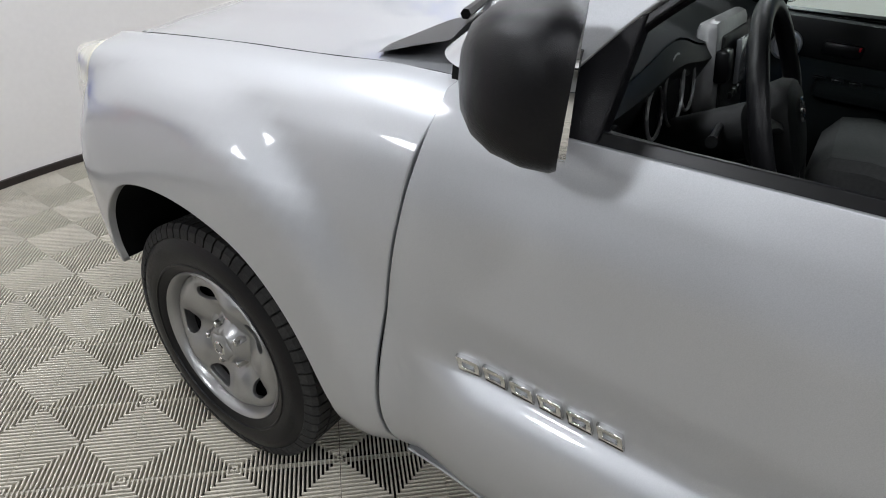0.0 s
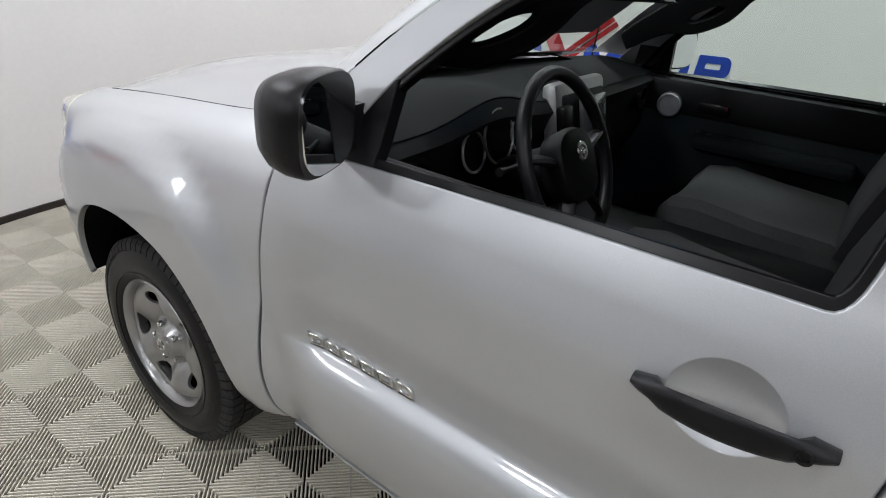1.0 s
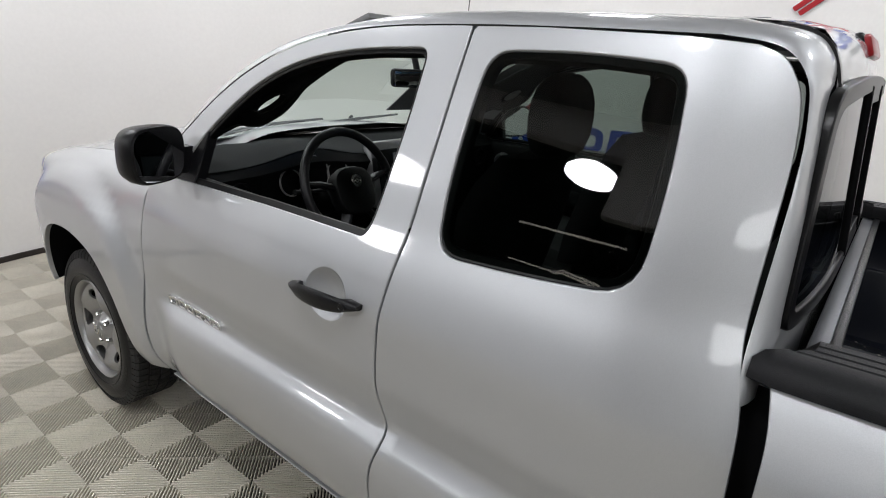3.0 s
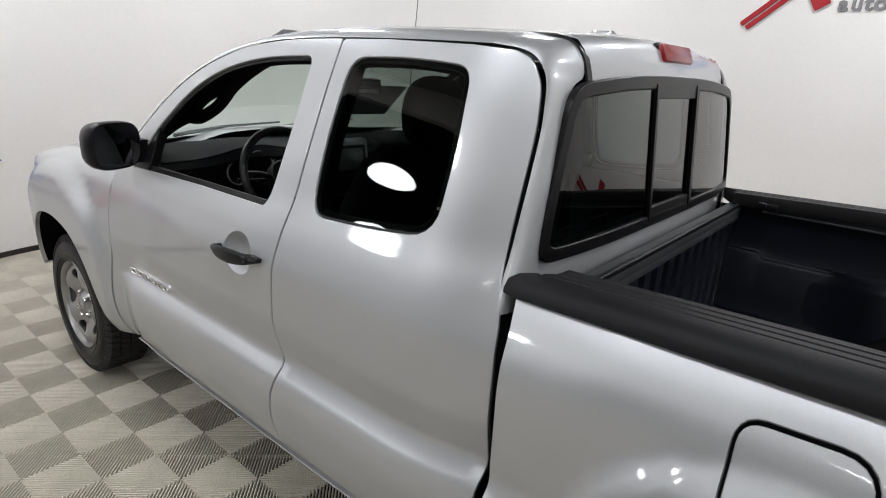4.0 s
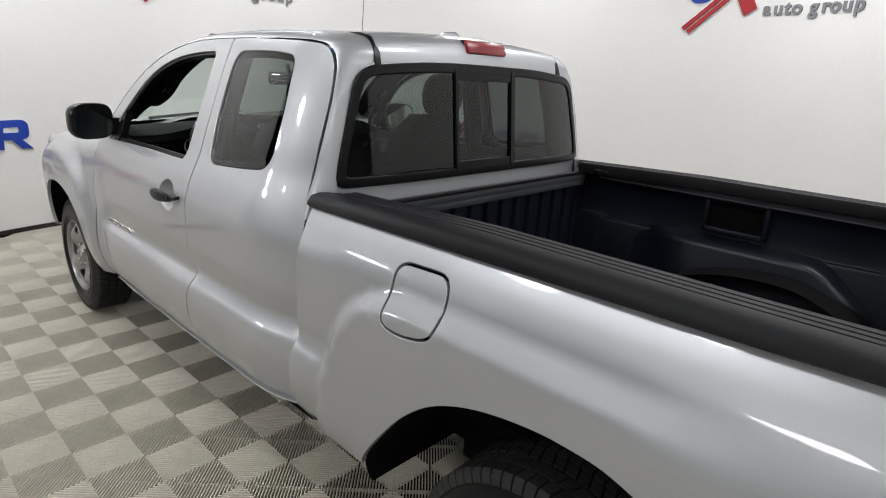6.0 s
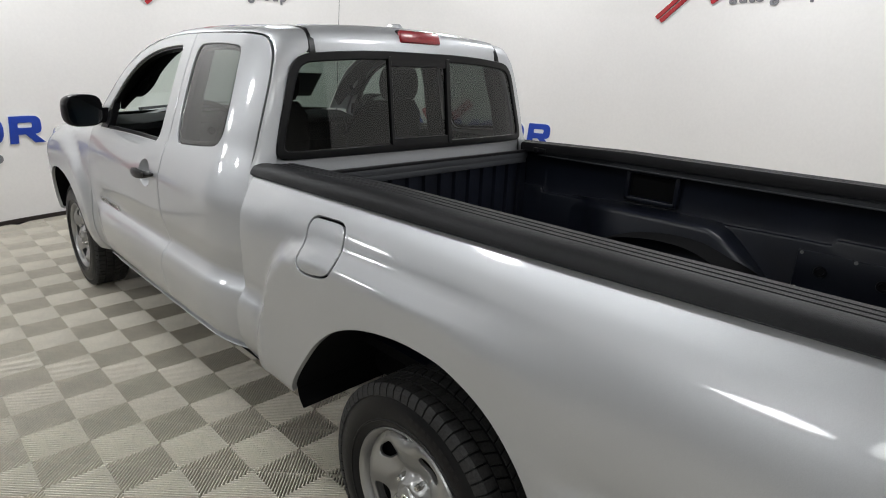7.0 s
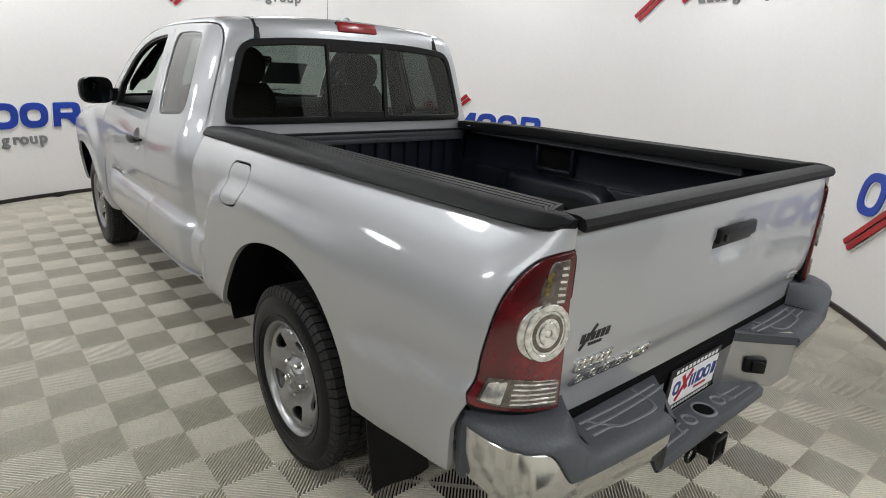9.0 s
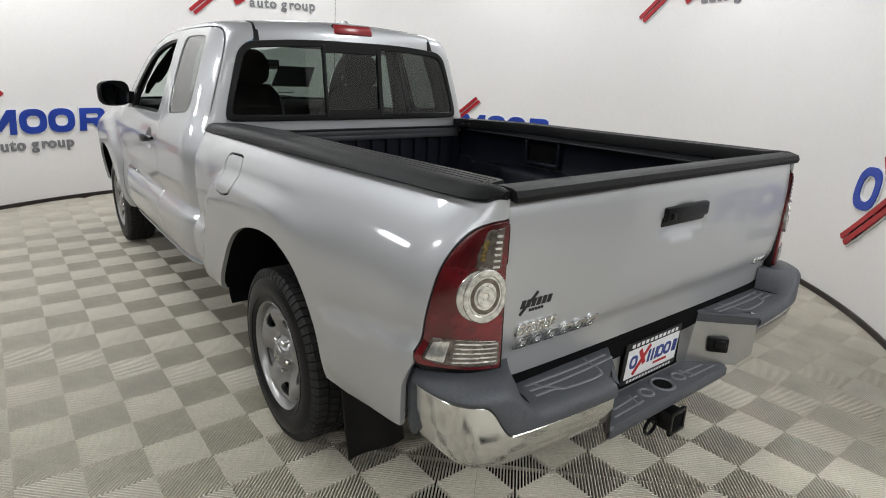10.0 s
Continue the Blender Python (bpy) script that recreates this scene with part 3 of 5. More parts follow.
FRONT_WINDOW = rounded([(2.52, 1.098, 0.01), (2.40, 1.25, 0.05), (2.27, 1.365, 0.10), (2.16, 1.432, 0.1), (2.03, 1.480, 0.1), (1.86, 1.510, 0.1), (1.660, 1.520, 0.035), (1.658, 1.40, 0.08), (1.672, 1.26, 0.08), (1.696, 1.112, 0.05), (1.75, 1.112, 0.02), (2.05, 1.110, 0.02)])
QUARTER_WINDOW = rounded([(1.508, 1.520, 0.05), (1.30, 1.527, 0.1), (1.128, 1.515, 0.045), (1.107, 1.35, 0.1), (1.110, 1.162, 0.07), (1.30, 1.140, 0.1), (1.512, 1.128, 0.06), (1.522, 1.30, 0.1)])
FLAP = rounded([(.468, 1.040, 0.035), (.292, 1.046, 0.05), (.286, .93, 0.03), (.310, .905, 0.03), (.385, .888, 0.04), (.460, .893, 0.045), (.466, .96, 0.05)])
LAMP_EDGE = [(-1.139, 1.070), (-1.087, 1.063), (-1.042, 1.046), (-1.012, 1.012), (-.992, .962), (-.982, .900), (-.968, .80), (-.957, .754)]
LAMP_BASE = [(-.957, .754), (-.967, .738), (-1.02, .732), (-1.08, .724), (-1.139, .718)]


def shifted(points, d):
    return [(p[0] + d, p[1]) for p in points]


G = 0.0056
for side, word in ((-1, "left"), (1, "right")):
    out = (side, 0, 0)
    # front fender
    o = spline(shifted(FENDER_GAP, G))[::-1] + [(2.785, .375)] + spline(FRONT_ARCH) + [(3.66, .47), (3.68, .60), (3.66, .70)] + spline([(3.645, .76), (3.58, .86), (3.545, .95), (3.545, 1.05), (3.58, 1.155)])
    panel("front_fender", o, fender_place(side), PAINT, truck, outward=(side, 0, 0.3))
    # bumper cover corner and head lamp share the same sweep
    o = [(3.60, .445), (3.672, .47), (3.690, .60), (3.670, .695), (3.655, .752), (3.80, .752), (3.97, .735), (3.97, .44), (3.75, .40)]
    panel("bumper_cover", rounded(o, 0.02), fender_place(side), PAINT, truck, outward=out)
    o = rounded([(3.653, .765), (3.588, .865), (3.553, .95), (3.553, 1.045), (3.58, 1.11), (3.66, 1.06), (3.73, .97), (3.76, .85), (3.74, .765)], 0.02)
    panel("head_lamp", o, fender_place(side), HEADLIGHT, truck, "hazy clear plastic head lamp", outward=out)

    # front door
    o = spline(shifted(FENDER_GAP[:-1], -G)) + spline(PILLAR)[1:-1] + spline(shifted(SPLIT, G))[::-1] + [(1.80, .412), (2.30, .388)]
    door = panel("front_door", o, cab_place(side), PAINT, truck, outward=out, holes=[FRONT_WINDOW], step=0.018, creases=[[(1.780 + .069 * k * math.cos(2 * math.pi * j / 40), .968 + .061 * k * math.sin(2 * math.pi * j / 40)) for j in range(40)] for k in (1.03, .985, .88, .72, .5, .25)])
    hole = FRONT_WINDOW
    ring_in = grow(hole, -0.013)
    panel("window_frame", grow(hole, -0.001), cab_place(side, -0.010), TRIM, door, "black rubber window surround", holes=[ring_in], outward=out, step=0.02, depth=0.022)
    # rear door
    o = spline(shifted(SPLIT, -G)) + [(1.40, 1.564), (1.15, 1.559)] + spline(REAR_GAP)[::-1] + [(1.2, .44)]
    rear_door = panel("rear_door", o, cab_place(side), PAINT, truck, outward=out, holes=[grow(QUARTER_WINDOW, 0.003)])
    panel("window_glass", grow(QUARTER_WINDOW, -0.004), cab_place(side, -0.007), TINTED, rear_door, "dark tinted fixed side glass", outward=out, depth=0.0)
    panel("window_seal", QUARTER_WINDOW, cab_place(side, -0.008), TRIM, rear_door, "thin black glass seal", holes=[grow(QUARTER_WINDOW, -0.014)], outward=out, step=0.02)

    # sill below the doors
    panel("rocker_panel", [(2.66, .372), (2.60, .376), (1.75, .402), (.92, .444), (.92, .405), (1.75, .37), (2.66, .345)], lambda y, z, s=side: (s * (cab_x(y, z) - 0.012), y, z), PAINT, truck, outward=out)

    lip = [(2.655, .368), (2.2, .380), (1.75, .395), (1.3, .415), (.92, .436)]
    loft("sill_flange", [[(side * (cab_x(y, z) - .020), y, z - .004), (side * (cab_x(y, z) + .004), y, z - .006), (side * (cab_x(y, z) + .006), y, z - .010), (side * (cab_x(y, z) - .020), y, z - .014)] for y, z in spline(lip, 5)], PAINT, truck)
    # bed side
    o = [(.884, .45), (.880, .58), (.876, .70), (.876, .86), (.880, 1.0), (.892, 1.065), (.908, 1.105)]
    o = spline(o) + [(-1.139, 1.118)] + [(-1.139, 1.078)] + [(u + 0.010, v + 0.006) for u, v in spline(LAMP_EDGE)] + [(-.952, .735), (-.936, .706), (-.914, .66), (-.909, .60), (-.905, .545), (-.75, .515), (-.60, .478)] + spline(REAR_ARCH)[::-1]
    bed = panel("bed_side", o, bed_place(side), PAINT, truck, outward=(side, -0.3, 0.1), holes=[grow(FLAP, 0.0062)] if side < 0 else [], roll=0.0025)
    if side < 0:
        cap = panel("fuel_door", grow(FLAP, -0.0045), bed_place(side), PAINT, truck, outward=out, step=0.02, roll=0.0025)
        panel("fuel_door_recess", grow(FLAP, 0.010), bed_place(side, -0.014), BLACK_AND_SHADE, cap, outward=out, depth=0)
        panel("finger_notch", rounded([(.306, .980), (.290, .982), (.290, .960), (.306, .961)], 0.007), bed_place(side, 0.003), PAINT, cap, outward=out, step=0.006, depth=0.006)
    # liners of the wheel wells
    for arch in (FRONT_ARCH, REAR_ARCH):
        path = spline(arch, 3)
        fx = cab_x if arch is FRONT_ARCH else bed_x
        loft("wheel_well", [[(side * (fx(y, z) - 0.014), y, z + 0.004), (side * (fx(y, z) - 0.20), y, z + 0.01), (side * 0.40, y, z + 0.02)] for y, z in path], BLACK_AND_SHADE, truck, closed=False, caps=False)

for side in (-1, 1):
    # added black walls close the wells, where only deep shade would show
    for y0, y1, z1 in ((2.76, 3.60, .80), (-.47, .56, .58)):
        box("well_shade_wall", (.02, y1 - y0, z1 - .22), (side * .405, (y0 + y1) / 2, (z1 + .22) / 2), BLACK_AND_SHADE, truck, bevel=0.004)
    loft("well_front_shield", [[(side * x, y, z) for y, z in spline([(.50, .62), (.548, .50), (.568, .43), (.558, .385), (.535, .36)], 3)] for x in (.41, .845)], BLACK_AND_SHADE, truck, "black plastic splash shield ahead of the wheel", closed=False, caps=False)
# hood
rows = []
hood_y = [2.62, 2.70, 2.80, 2.95, 3.1, 3.3, 3.5, 3.65, 3.78, 3.88, 3.95]
for y in hood_y:
    half = min(0.752, fender_place(1)(y, 1.155)[0] - 0.014)
    row = []
    for k in range(-14, 15):
        u = k / 14
        edge = seam_z(y) - 0.002
        crown = 0.045 * (1 - abs(u) ** 2.4) + 0.020 * (1 - smooth(0.45, 0.70, abs(u))) * smooth(3.9, 3.3, y)
        yy = y + (0.10 * (1 - u * u) if y < 2.8 else 0.10 * (1 - u * u) * smooth(3.5, 2.8, y)) - (0.08 * u ** 4 if y > 3.6 else 0)
        row.append((half * u, yy, edge + crown))
    rows.append(row)
loft("hood", rows, PAINT, truck, closed=False, caps=False)
for side in (-1, 1):
    loft("hood_gutter", [[(side * (abs(r[-1][0]) + d), r[-1][1], r[-1][2] - h) for d, h in ((-.03, .012), (0, .016), (.03, .014))] for r in rows[:-2]], TRIM, truck, closed=False, caps=False)
loft("front_panel", [rows[-1], [(x * 0.98, 3.99, .80) for x, y, z in rows[-1]], [(x * 0.95, 4.02, .45) for x, y, z in rows[-1]]], BLACK_AND_SHADE, truck, closed=False, caps=False)

# roof rails with the windscreen pillars, and the roof between them
A = [(2.60, 1.146), (2.50, 1.246), (2.38, 1.351), (2.26, 1.431), (2.13, 1.491), (1.98, 1.534), (1.80, 1.557), (1.57, 1.566), (1.30, 1.567), (1.10, 1.564)]
B = [(.722, 2.69, 1.152), (.690, 2.57, 1.262), (.658, 2.44, 1.372), (.635, 2.30, 1.458), (.612, 2.14, 1.522), (.565, 1.98, 1.563), (.532, 1.80, 1.591), (.520, 1.57, 1.603), (.514, 1.30, 1.603), (.508, 1.10, 1.598)]
A3, B3 = spline([(cab_x(min(y, 2.6), z), y, z) for y, z in A], 5), spline(B, 5)
for side in (-1, 1):
    rows = []
    for a, b in zip(A3, B3):
        a, b = Vector(a), Vector(b)
        c = Vector((0.85 * a.x + 0.15 * b.x, 0.3 * a.y + 0.7 * b.y, 0.12 * a.z + 0.88 * b.z))
        row = []
        for k in range(11):
            s = k / 10
            v = (1 - s) ** 2 * a + 2 * s * (1 - s) * c + s * s * b
            row.append((side * v.x, v.y, v.z))
        rows.append(row)
    loft("roof_rail", rows, PAINT, truck, closed=False, caps=False)
roof_b = [p for p in B3 if p[1] < 2.04]
rows = []
for x, y, z in roof_b:
    rows.append([(x * k / 12 * 0.995, y + 0.05 * (1 - (k / 12) ** 2) * smooth(1.5, 2.0, y), z + 0.001 + 0.024 * (1 - (k / 12) ** 2)) for k in range(-12, 13)])
loft("roof", rows, PAINT, truck, closed=False, caps=False)

# windscreen and its black border
left = [p for p in B3 if p[1] > 1.97]
rows = [[(x * k / 10 * 0.99, y + (0.16 - 0.11 * (2.69 - y) / 0.71) * (1 - (k / 10) ** 2), z + 0.016 * (1 - (k / 10) ** 2) * (z - 1.1) / 0.45) for k in range(-10, 11)] for x, y, z in left]
loft("windscreen", rows, GLASS, truck, "clear laminated windscreen glass", closed=False, caps=False)
bpy.data.objects["windscreen"].visible_shadow = False
loft("shade_band", [[(x * .96, y - .004, z - .007) for x, y, z in r] for r in rows[-5:]], BAND, truck, "blue tinted band along the top of the windscreen", closed=False, caps=False)
low = rows[0]
loft("cowl", [[(x, y + 0.004, z + 0.004) for x, y, z in low], [(x * 1.02, y + 0.06, z - 0.012) for x, y, z in low], [(x * 1.03, y + 0.13, z - 0.035) for x, y, z in low]], BLACK, truck, "black plastic cowl grille", closed=False, caps=False)

# cab back: corners that turn from the sides to the rear window
BACK_Y = lambda z: 0.890 + 0.105 * max(0.0, z - 1.14)
GLASS_EDGE = rounded([(-.692, 1.130, 0.04), (-.686, 1.19, 0.1), (-.640, 1.35, 0.15), (-.596, 1.490, 0.07), (-.30, 1.518, 0.2), (.30, 1.518, 0.2), (.596, 1.490, 0.07), (.640, 1.35, 0.15), (.686, 1.19, 0.1), (.692, 1.130, 0.04)], steps=6)
SIDE_EDGE = spline([(.935, 1.04), (.945, 1.12), (.947, 1.28), (.949, 1.36), (.953, 1.42), (.965, 1.487), (.982, 1.522), (1.006, 1.545), (1.040, 1.557), (1.10, 1.564)], 5)
BACK_EDGE = spline([(.700, .915, 1.04), (.694, .916, 1.12), (.660, .926, 1.28), (.638, .934, 1.36), (.618, .940, 1.42), (.575, .948, 1.484), (.530, .950, 1.508), (.518, .960, 1.545), (.512, 1.0, 1.580), (.508, 1.10, 1.598)], 5)
for side in (-1, 1):
    rows = []
    for (y, z), b in zip(SIDE_EDGE, BACK_EDGE):
        a, b = Vector((cab_x(y, z), y, z)), Vector(b)
        c = Vector((.88 * a.x + .12 * b.x, .15 * a.y + .85 * b.y, .12 * a.z + .88 * b.z))
        row = [(side * (a.x - .03), a.y + .002, a.z)]
        for k in range(13):
            s = k / 12
            v = (1 - s) ** 2 * a + 2 * s * (1 - s) * c + s * s * b
            row.append((side * v.x, v.y, v.z))
        rows.append(row)
    loft("cab_corner", rows, PAINT, truck, closed=False, caps=False)
    loft("cab_gap_filler", [[(side * (cab_x(.93, z) - .045), y, z) for y in (.84, .96)] for z in (.44, .7, .95, 1.06)], BLACK_AND_SHADE, truck, closed=False, caps=False)

# roof rear edge, above the window
rows = []
for k in range(-12, 13):
    u = k / 12
    x = 0.510 * u
    crown = 0.024 * (1 - u * u)
    rows.append([(x, 1.102, 1.599 + crown), (x, 1.04, 1.596 + crown), (x, 0.985, 1.585 + crown), (x, 0.952 + .012 * u * u, 1.562 + crown * 0.9), (x, 0.936 + .016 * u * u, 1.530 + crown * 0.6), (x, 0.924 + .024 * u * u, 1.494 + crown * 0.5)])
loft("roof_rear", rows, PAINT, truck, closed=False, caps=False)
for side in (-1, 1):
    path = [(side * (x - .004), y, z - .001 - .006 * smooth(1.0, 1.09, y)) for x, y, z in [p for p in B3 if p[1] < 1.16] + spline([(.508, 1.06, 1.597), (.509, 1.01, 1.588), (.512, .974, 1.567), (.515, .956, 1.538), (.518, .943, 1.500)], 4)]
    loft("roof_moulding", [[(x - 0.014, y - 0.002, z - 0.010), (x - 0.011, y - 0.003, z + 0.001), (x + 0.011, y - 0.003, z + 0.001), (x + 0.014, y - 0.002, z - 0.010)] for x, y, z in path], TRIM, truck)


def back_place(push=0.0):
    return lambda x, z: (x, BACK_Y(z) - push + 0.03 * (abs(x) / 0.69) ** 4, z)


panel("back_panel", [(-.70, .60), (.70, .60), (.70, 1.13), (-.70, 1.13)], back_place(-0.004), PAINT, truck, outward=(0, -1, 0))
window = panel("rear_window", GLASS_EDGE, back_place(0.012), TRIM, truck, "black-framed sliding rear window", holes=[grow(rounded([(-.668, 1.154, 0.03), (-.662, 1.20, .1), (-.618, 1.35, 0.15), (-.577, 1.468, 0.05), (-.30, 1.492, 0.2), (.30, 1.492, 0.2), (.577, 1.468, 0.05), (.618, 1.35, 0.15), (.662, 1.20, .1), (.668, 1.154, 0.03)]), 0.0)], outward=(0, -1, 0), step=0.025)
panel("pane", rounded([(-.673, 1.15, 0.03), (-.667, 1.20, .1), (-.623, 1.35, 0.1), (-.582, 1.472, 0.04), (-.185, 1.498, 0.0), (-.175, 1.15, 0)]), back_place(0.006), TINTED, window, "tinted fixed pane", outward=(0, -1, 0), depth=0)
panel("pane", rounded([(.673, 1.15, 0.03), (.667, 1.20, .1), (.623, 1.35, 0.1), (.582, 1.472, 0.04), (.150, 1.498, 0.0), (.150, 1.15, 0)]), back_place(0.006), TINTED, window, "tinted fixed pane", outward=(0, -1, 0), depth=0)
panel("pane", [(-.165, 1.175), (-.165, 1.47), (.14, 1.47), (.14, 1.175)], back_place(0.003), TINTED, window, "tinted sliding pane", outward=(0, -1, 0), depth=0)
for x, w, z0, z1 in ((-.178, .012, 1.148, 1.50), (.150, .020, 1.148, 1.50)):
    panel("mullion", [(x - w / 2, z0), (x + w / 2, z0), (x + w / 2, z1), (x - w / 2, z1)], back_place(0.015), TRIM, window, outward=(0, -1, 0), roll=0.002)
for z0, z1 in ((1.150, 1.178), (1.466, 1.496)):
    panel("slider_rail", [(-.175, z0), (.145, z0), (.145, z1), (-.175, z1)], back_place(0.011), TRIM, window, outward=(0, -1, 0), roll=0.002)
tube("wire", [(-.62, .885 + .03, 1.19), (-.4, .885 + .02, 1.195)], 0.002, TRIM, window)

brake = box("brake_light", (0.224, 0.034, 0.050), (.012, 0.957, 1.578), REDBRIGHT, truck, "red high brake light", bevel=0.008, turn=(-22, 0, 0))
box("housing", (0.232, 0.03, 0.056), (.012, 0.968, 1.578), TRIM, brake, bevel=0.008, turn=(-22, 0, 0))


# ---- the bed ----
for side in (-1, 1):
    prof = [(.786, 1.090), (.795, 1.096), (.792, 1.114), (.778, 1.131), (.755, 1.139), (.738, 1.141)]
    for x in (.726, .703, .680):
        prof += [(x + .0040, 1.1412), (x, 1.1372), (x - .0040, 1.1412)]
    prof += [(.655, 1.140), (.648, 1.130), (.648, 1.095)]
    rings = []
    for y in [.935, .925, .90, .60, .30, 0, -.3, -.6, -.80, -.90, -.96, -.985, -1.012, -1.030, -1.040, -1.046]:
        dz = -0.018 + 0.018 * smooth(.92, .3, y) + 0.004 * smooth(0, -1, y) - 0.006 * smooth(-1.02, -1.046, y)
        rise = 0.020 * smooth(.9, -1.0, y) - .004
        turn = math.asin(min(1.0, max(0.0, (-0.88 - y) / 0.174)))
        x_out = .797 - .010 * smooth(.90, .94, y) - .008 * smooth(-.3, -.88, y) - .072 * (1 - math.cos(turn)) / .9
        x_in = .648 + .064 * smooth(-.965, -.985, y)
        end = 1 - .45 * smooth(-1.005, -1.046, y)
        rings.append([(side * (x_in + (x - .648) * (x_out - x_in) / .147), min(y, .862 + .075 * smooth(.690, .780, x)), 1.136 + (z - 1.136) * end + dz + (rise if k < 2 else 0) - (min(dz, 0) * .7 if k < 2 else 0)) for k, (x, z) in enumerate(prof)])
    loft("rail_cap", rings, RAIL, truck, "black ribbed plastic cap along the bed rail", closed=True)
    # bed liner wall with its moulded ledge
    rows = []
    for y in [.86, .80, .745, .73, .70, .5, .2, 0, -.2, -.4, -.542, -.556, -.8, -1.0]:
        led = .903 if y > .735 else .880 + .026 * smooth(.7, -.55, y) + (.022 if y < -.55 else 0)
        rows.append([(side * x, y, z) for x, z in [(.665, 1.10), (.690, 1.085), (.704, 1.06), (.706, led + .012), (.703, led + .004), (.692, led), (.688, led - .01), (.684, .72), (.670, .665), (.64, .652), (.55, .65)]])
    wall = loft("liner_side", rows, LINER, truck, "black plastic bed liner side", closed=False, caps=False)
    # wheel well bulge: a flat-topped box whose rear end slopes down and in
    rings = []
    for y in [.56, .50, .45, .40, .34, .27, .15, 0, -.10, -.15, -.20, -.25, -.30, -.345, -.375, -.40, -.44]:
        full = smooth(.55, .30, y) * smooth(-.43, -.22, y)
        inner = .690 - .132 * full
        top = .906 - .012 * smooth(.3, .55, y) - .19 * smooth(-.13, -.42, y) ** 1.1
        soft = .012 + .022 * (1 - full)
        rings.append([(side * x, y, z) for x, z in [(.71, top + .004), (inner + .75 * (.70 - inner), top + .002), (inner + soft * 1.6, top), (inner + soft * .8, top - soft * .25), (inner + soft * .2, top - soft * .8), (inner - .002, top - soft * 1.7), (inner - .008, .70), (inner - .016, .668), (inner - .03, .648)]])
    loft("wheel_arch_box", rings, LINER, wall, closed=False, caps=False)
    # pocket with a frame
    bm = bmesh.new()
    for sz, at in (((.030, .246, .020), (.692, .158, 1.062)), ((.030, .246, .022), (.692, .158, .938)), ((.030, .020, .145), (.692, .271, 1.0)), ((.030, .020, .145), (.692, .045, 1.0))):
        block(bm, sz, (side * at[0], at[1], at[2]), 0.006)
    part("pocket_frame", bm, LINER, wall)
    box("pocket_back", (.006, .21, .11), (side * .702, .158, 1.0), BLACK_AND_SHADE, wall, bevel=0.002)
    # deck rail with end stops
    bm = bmesh.new()
    block(bm, (.022, 1.53, .030), (side * .678, -.005, 1.080), 0.004)
    block(bm, (.008, 1.53, .006), (side * .664, -.005, 1.092), 0.002)
    block(bm, (.008, 1.53, .006), (side * .664, -.005, 1.068), 0.002)
    part("deck_rail", bm, RAILMETAL_GLARE, wall, "dark metal tie-down rail")
    bm = bmesh.new()
    block(bm, (.05, .07, .024), (side * .665, .74, 1.092), 0.006)
    block(bm, (.03, .03, .02), (side * .645, .76, 1.095), 0.005)
    part("tie_down_cleat", bm, BLACK, wall)
    # storage cover with two latches and bolts
    cover = box("storage_cover", (.012, .367, .155), (side * .682, -.630, .7975), LINER, wall, bevel=0.004)
    for y in (-.531, -.722):
        turned("latch", [(-.004, .022), (-.010, .020), (-.010, .014), (-.003, .012), (-.003, .0001)], BLACK, cover, m=Matrix.Translation((side * .676, y, .808)) @ Matrix.Scale(side, 4, (1, 0, 0)), steps=20)
    for y, z in ((-.46, .866), (-.63, .868), (-.80, .866), (-.46, .73), (-.80, .73)):
        turned("bolt", [(-.006, .0001), (-.006, .006), (0, .008)], STEEL, cover, m=Matrix.Translation((side * .680, y, z)) @ Matrix.Scale(side, 4, (1, 0, 0)), steps=10)

# front wall of the bed with upright ribs
rows = []
xs = []
for k in range(15):
    c = -.665 + k * .095
    xs += [(c - .028, 0), (c - .024, .018), (c + .024, .018), (c + .028, 0)]
xs = [(-.70, 0)] + [p for p in xs if abs(p[0]) < .70] + [(.70, 0)]
rows = [[(x, .868 - d, 1.02) for x, d in xs], [(x, .868 - d, .66) for x, d in xs], [(x, .84 - d, .65) for x, d in xs]]
loft("liner_front", rows, LINER, truck, "black ribbed bed liner front wall", closed=False, caps=False)
bm = bmesh.new()
block(bm, (1.36, .046, .040), (0, .858, 1.060), 0.008)
block(bm, (1.34, .020, .030), (0, .846, 1.035), 0.004)
part("front_rail", bm, RAILMETAL_GLARE, truck, "dark plastic rail along the bed's front")
bm = bmesh.new()
block(bm, (1.30, .018, .014), (0, .842, 1.078), 0.004)
part("front_track", bm, BLACK, truck)
# bed floor with long ribs
xs = [(-.70, 0)]
for k in range(13):
    c = -.60 + k * .10
    xs += [(c - .034, 0), (c - .028, .009), (c + .028, .009), (c + .034, 0)]
xs.append((.70, 0))
loft("liner_floor", [[(x, .862, .65 + d) for x, d in xs], [(x, -1.0, .65 + d) for x, d in xs]], LINER, truck, "black ribbed bed liner floor", closed=False, caps=False)

# grit and a dry leaf left on the bed floor
random.seed(7)
verts, faces = [], []
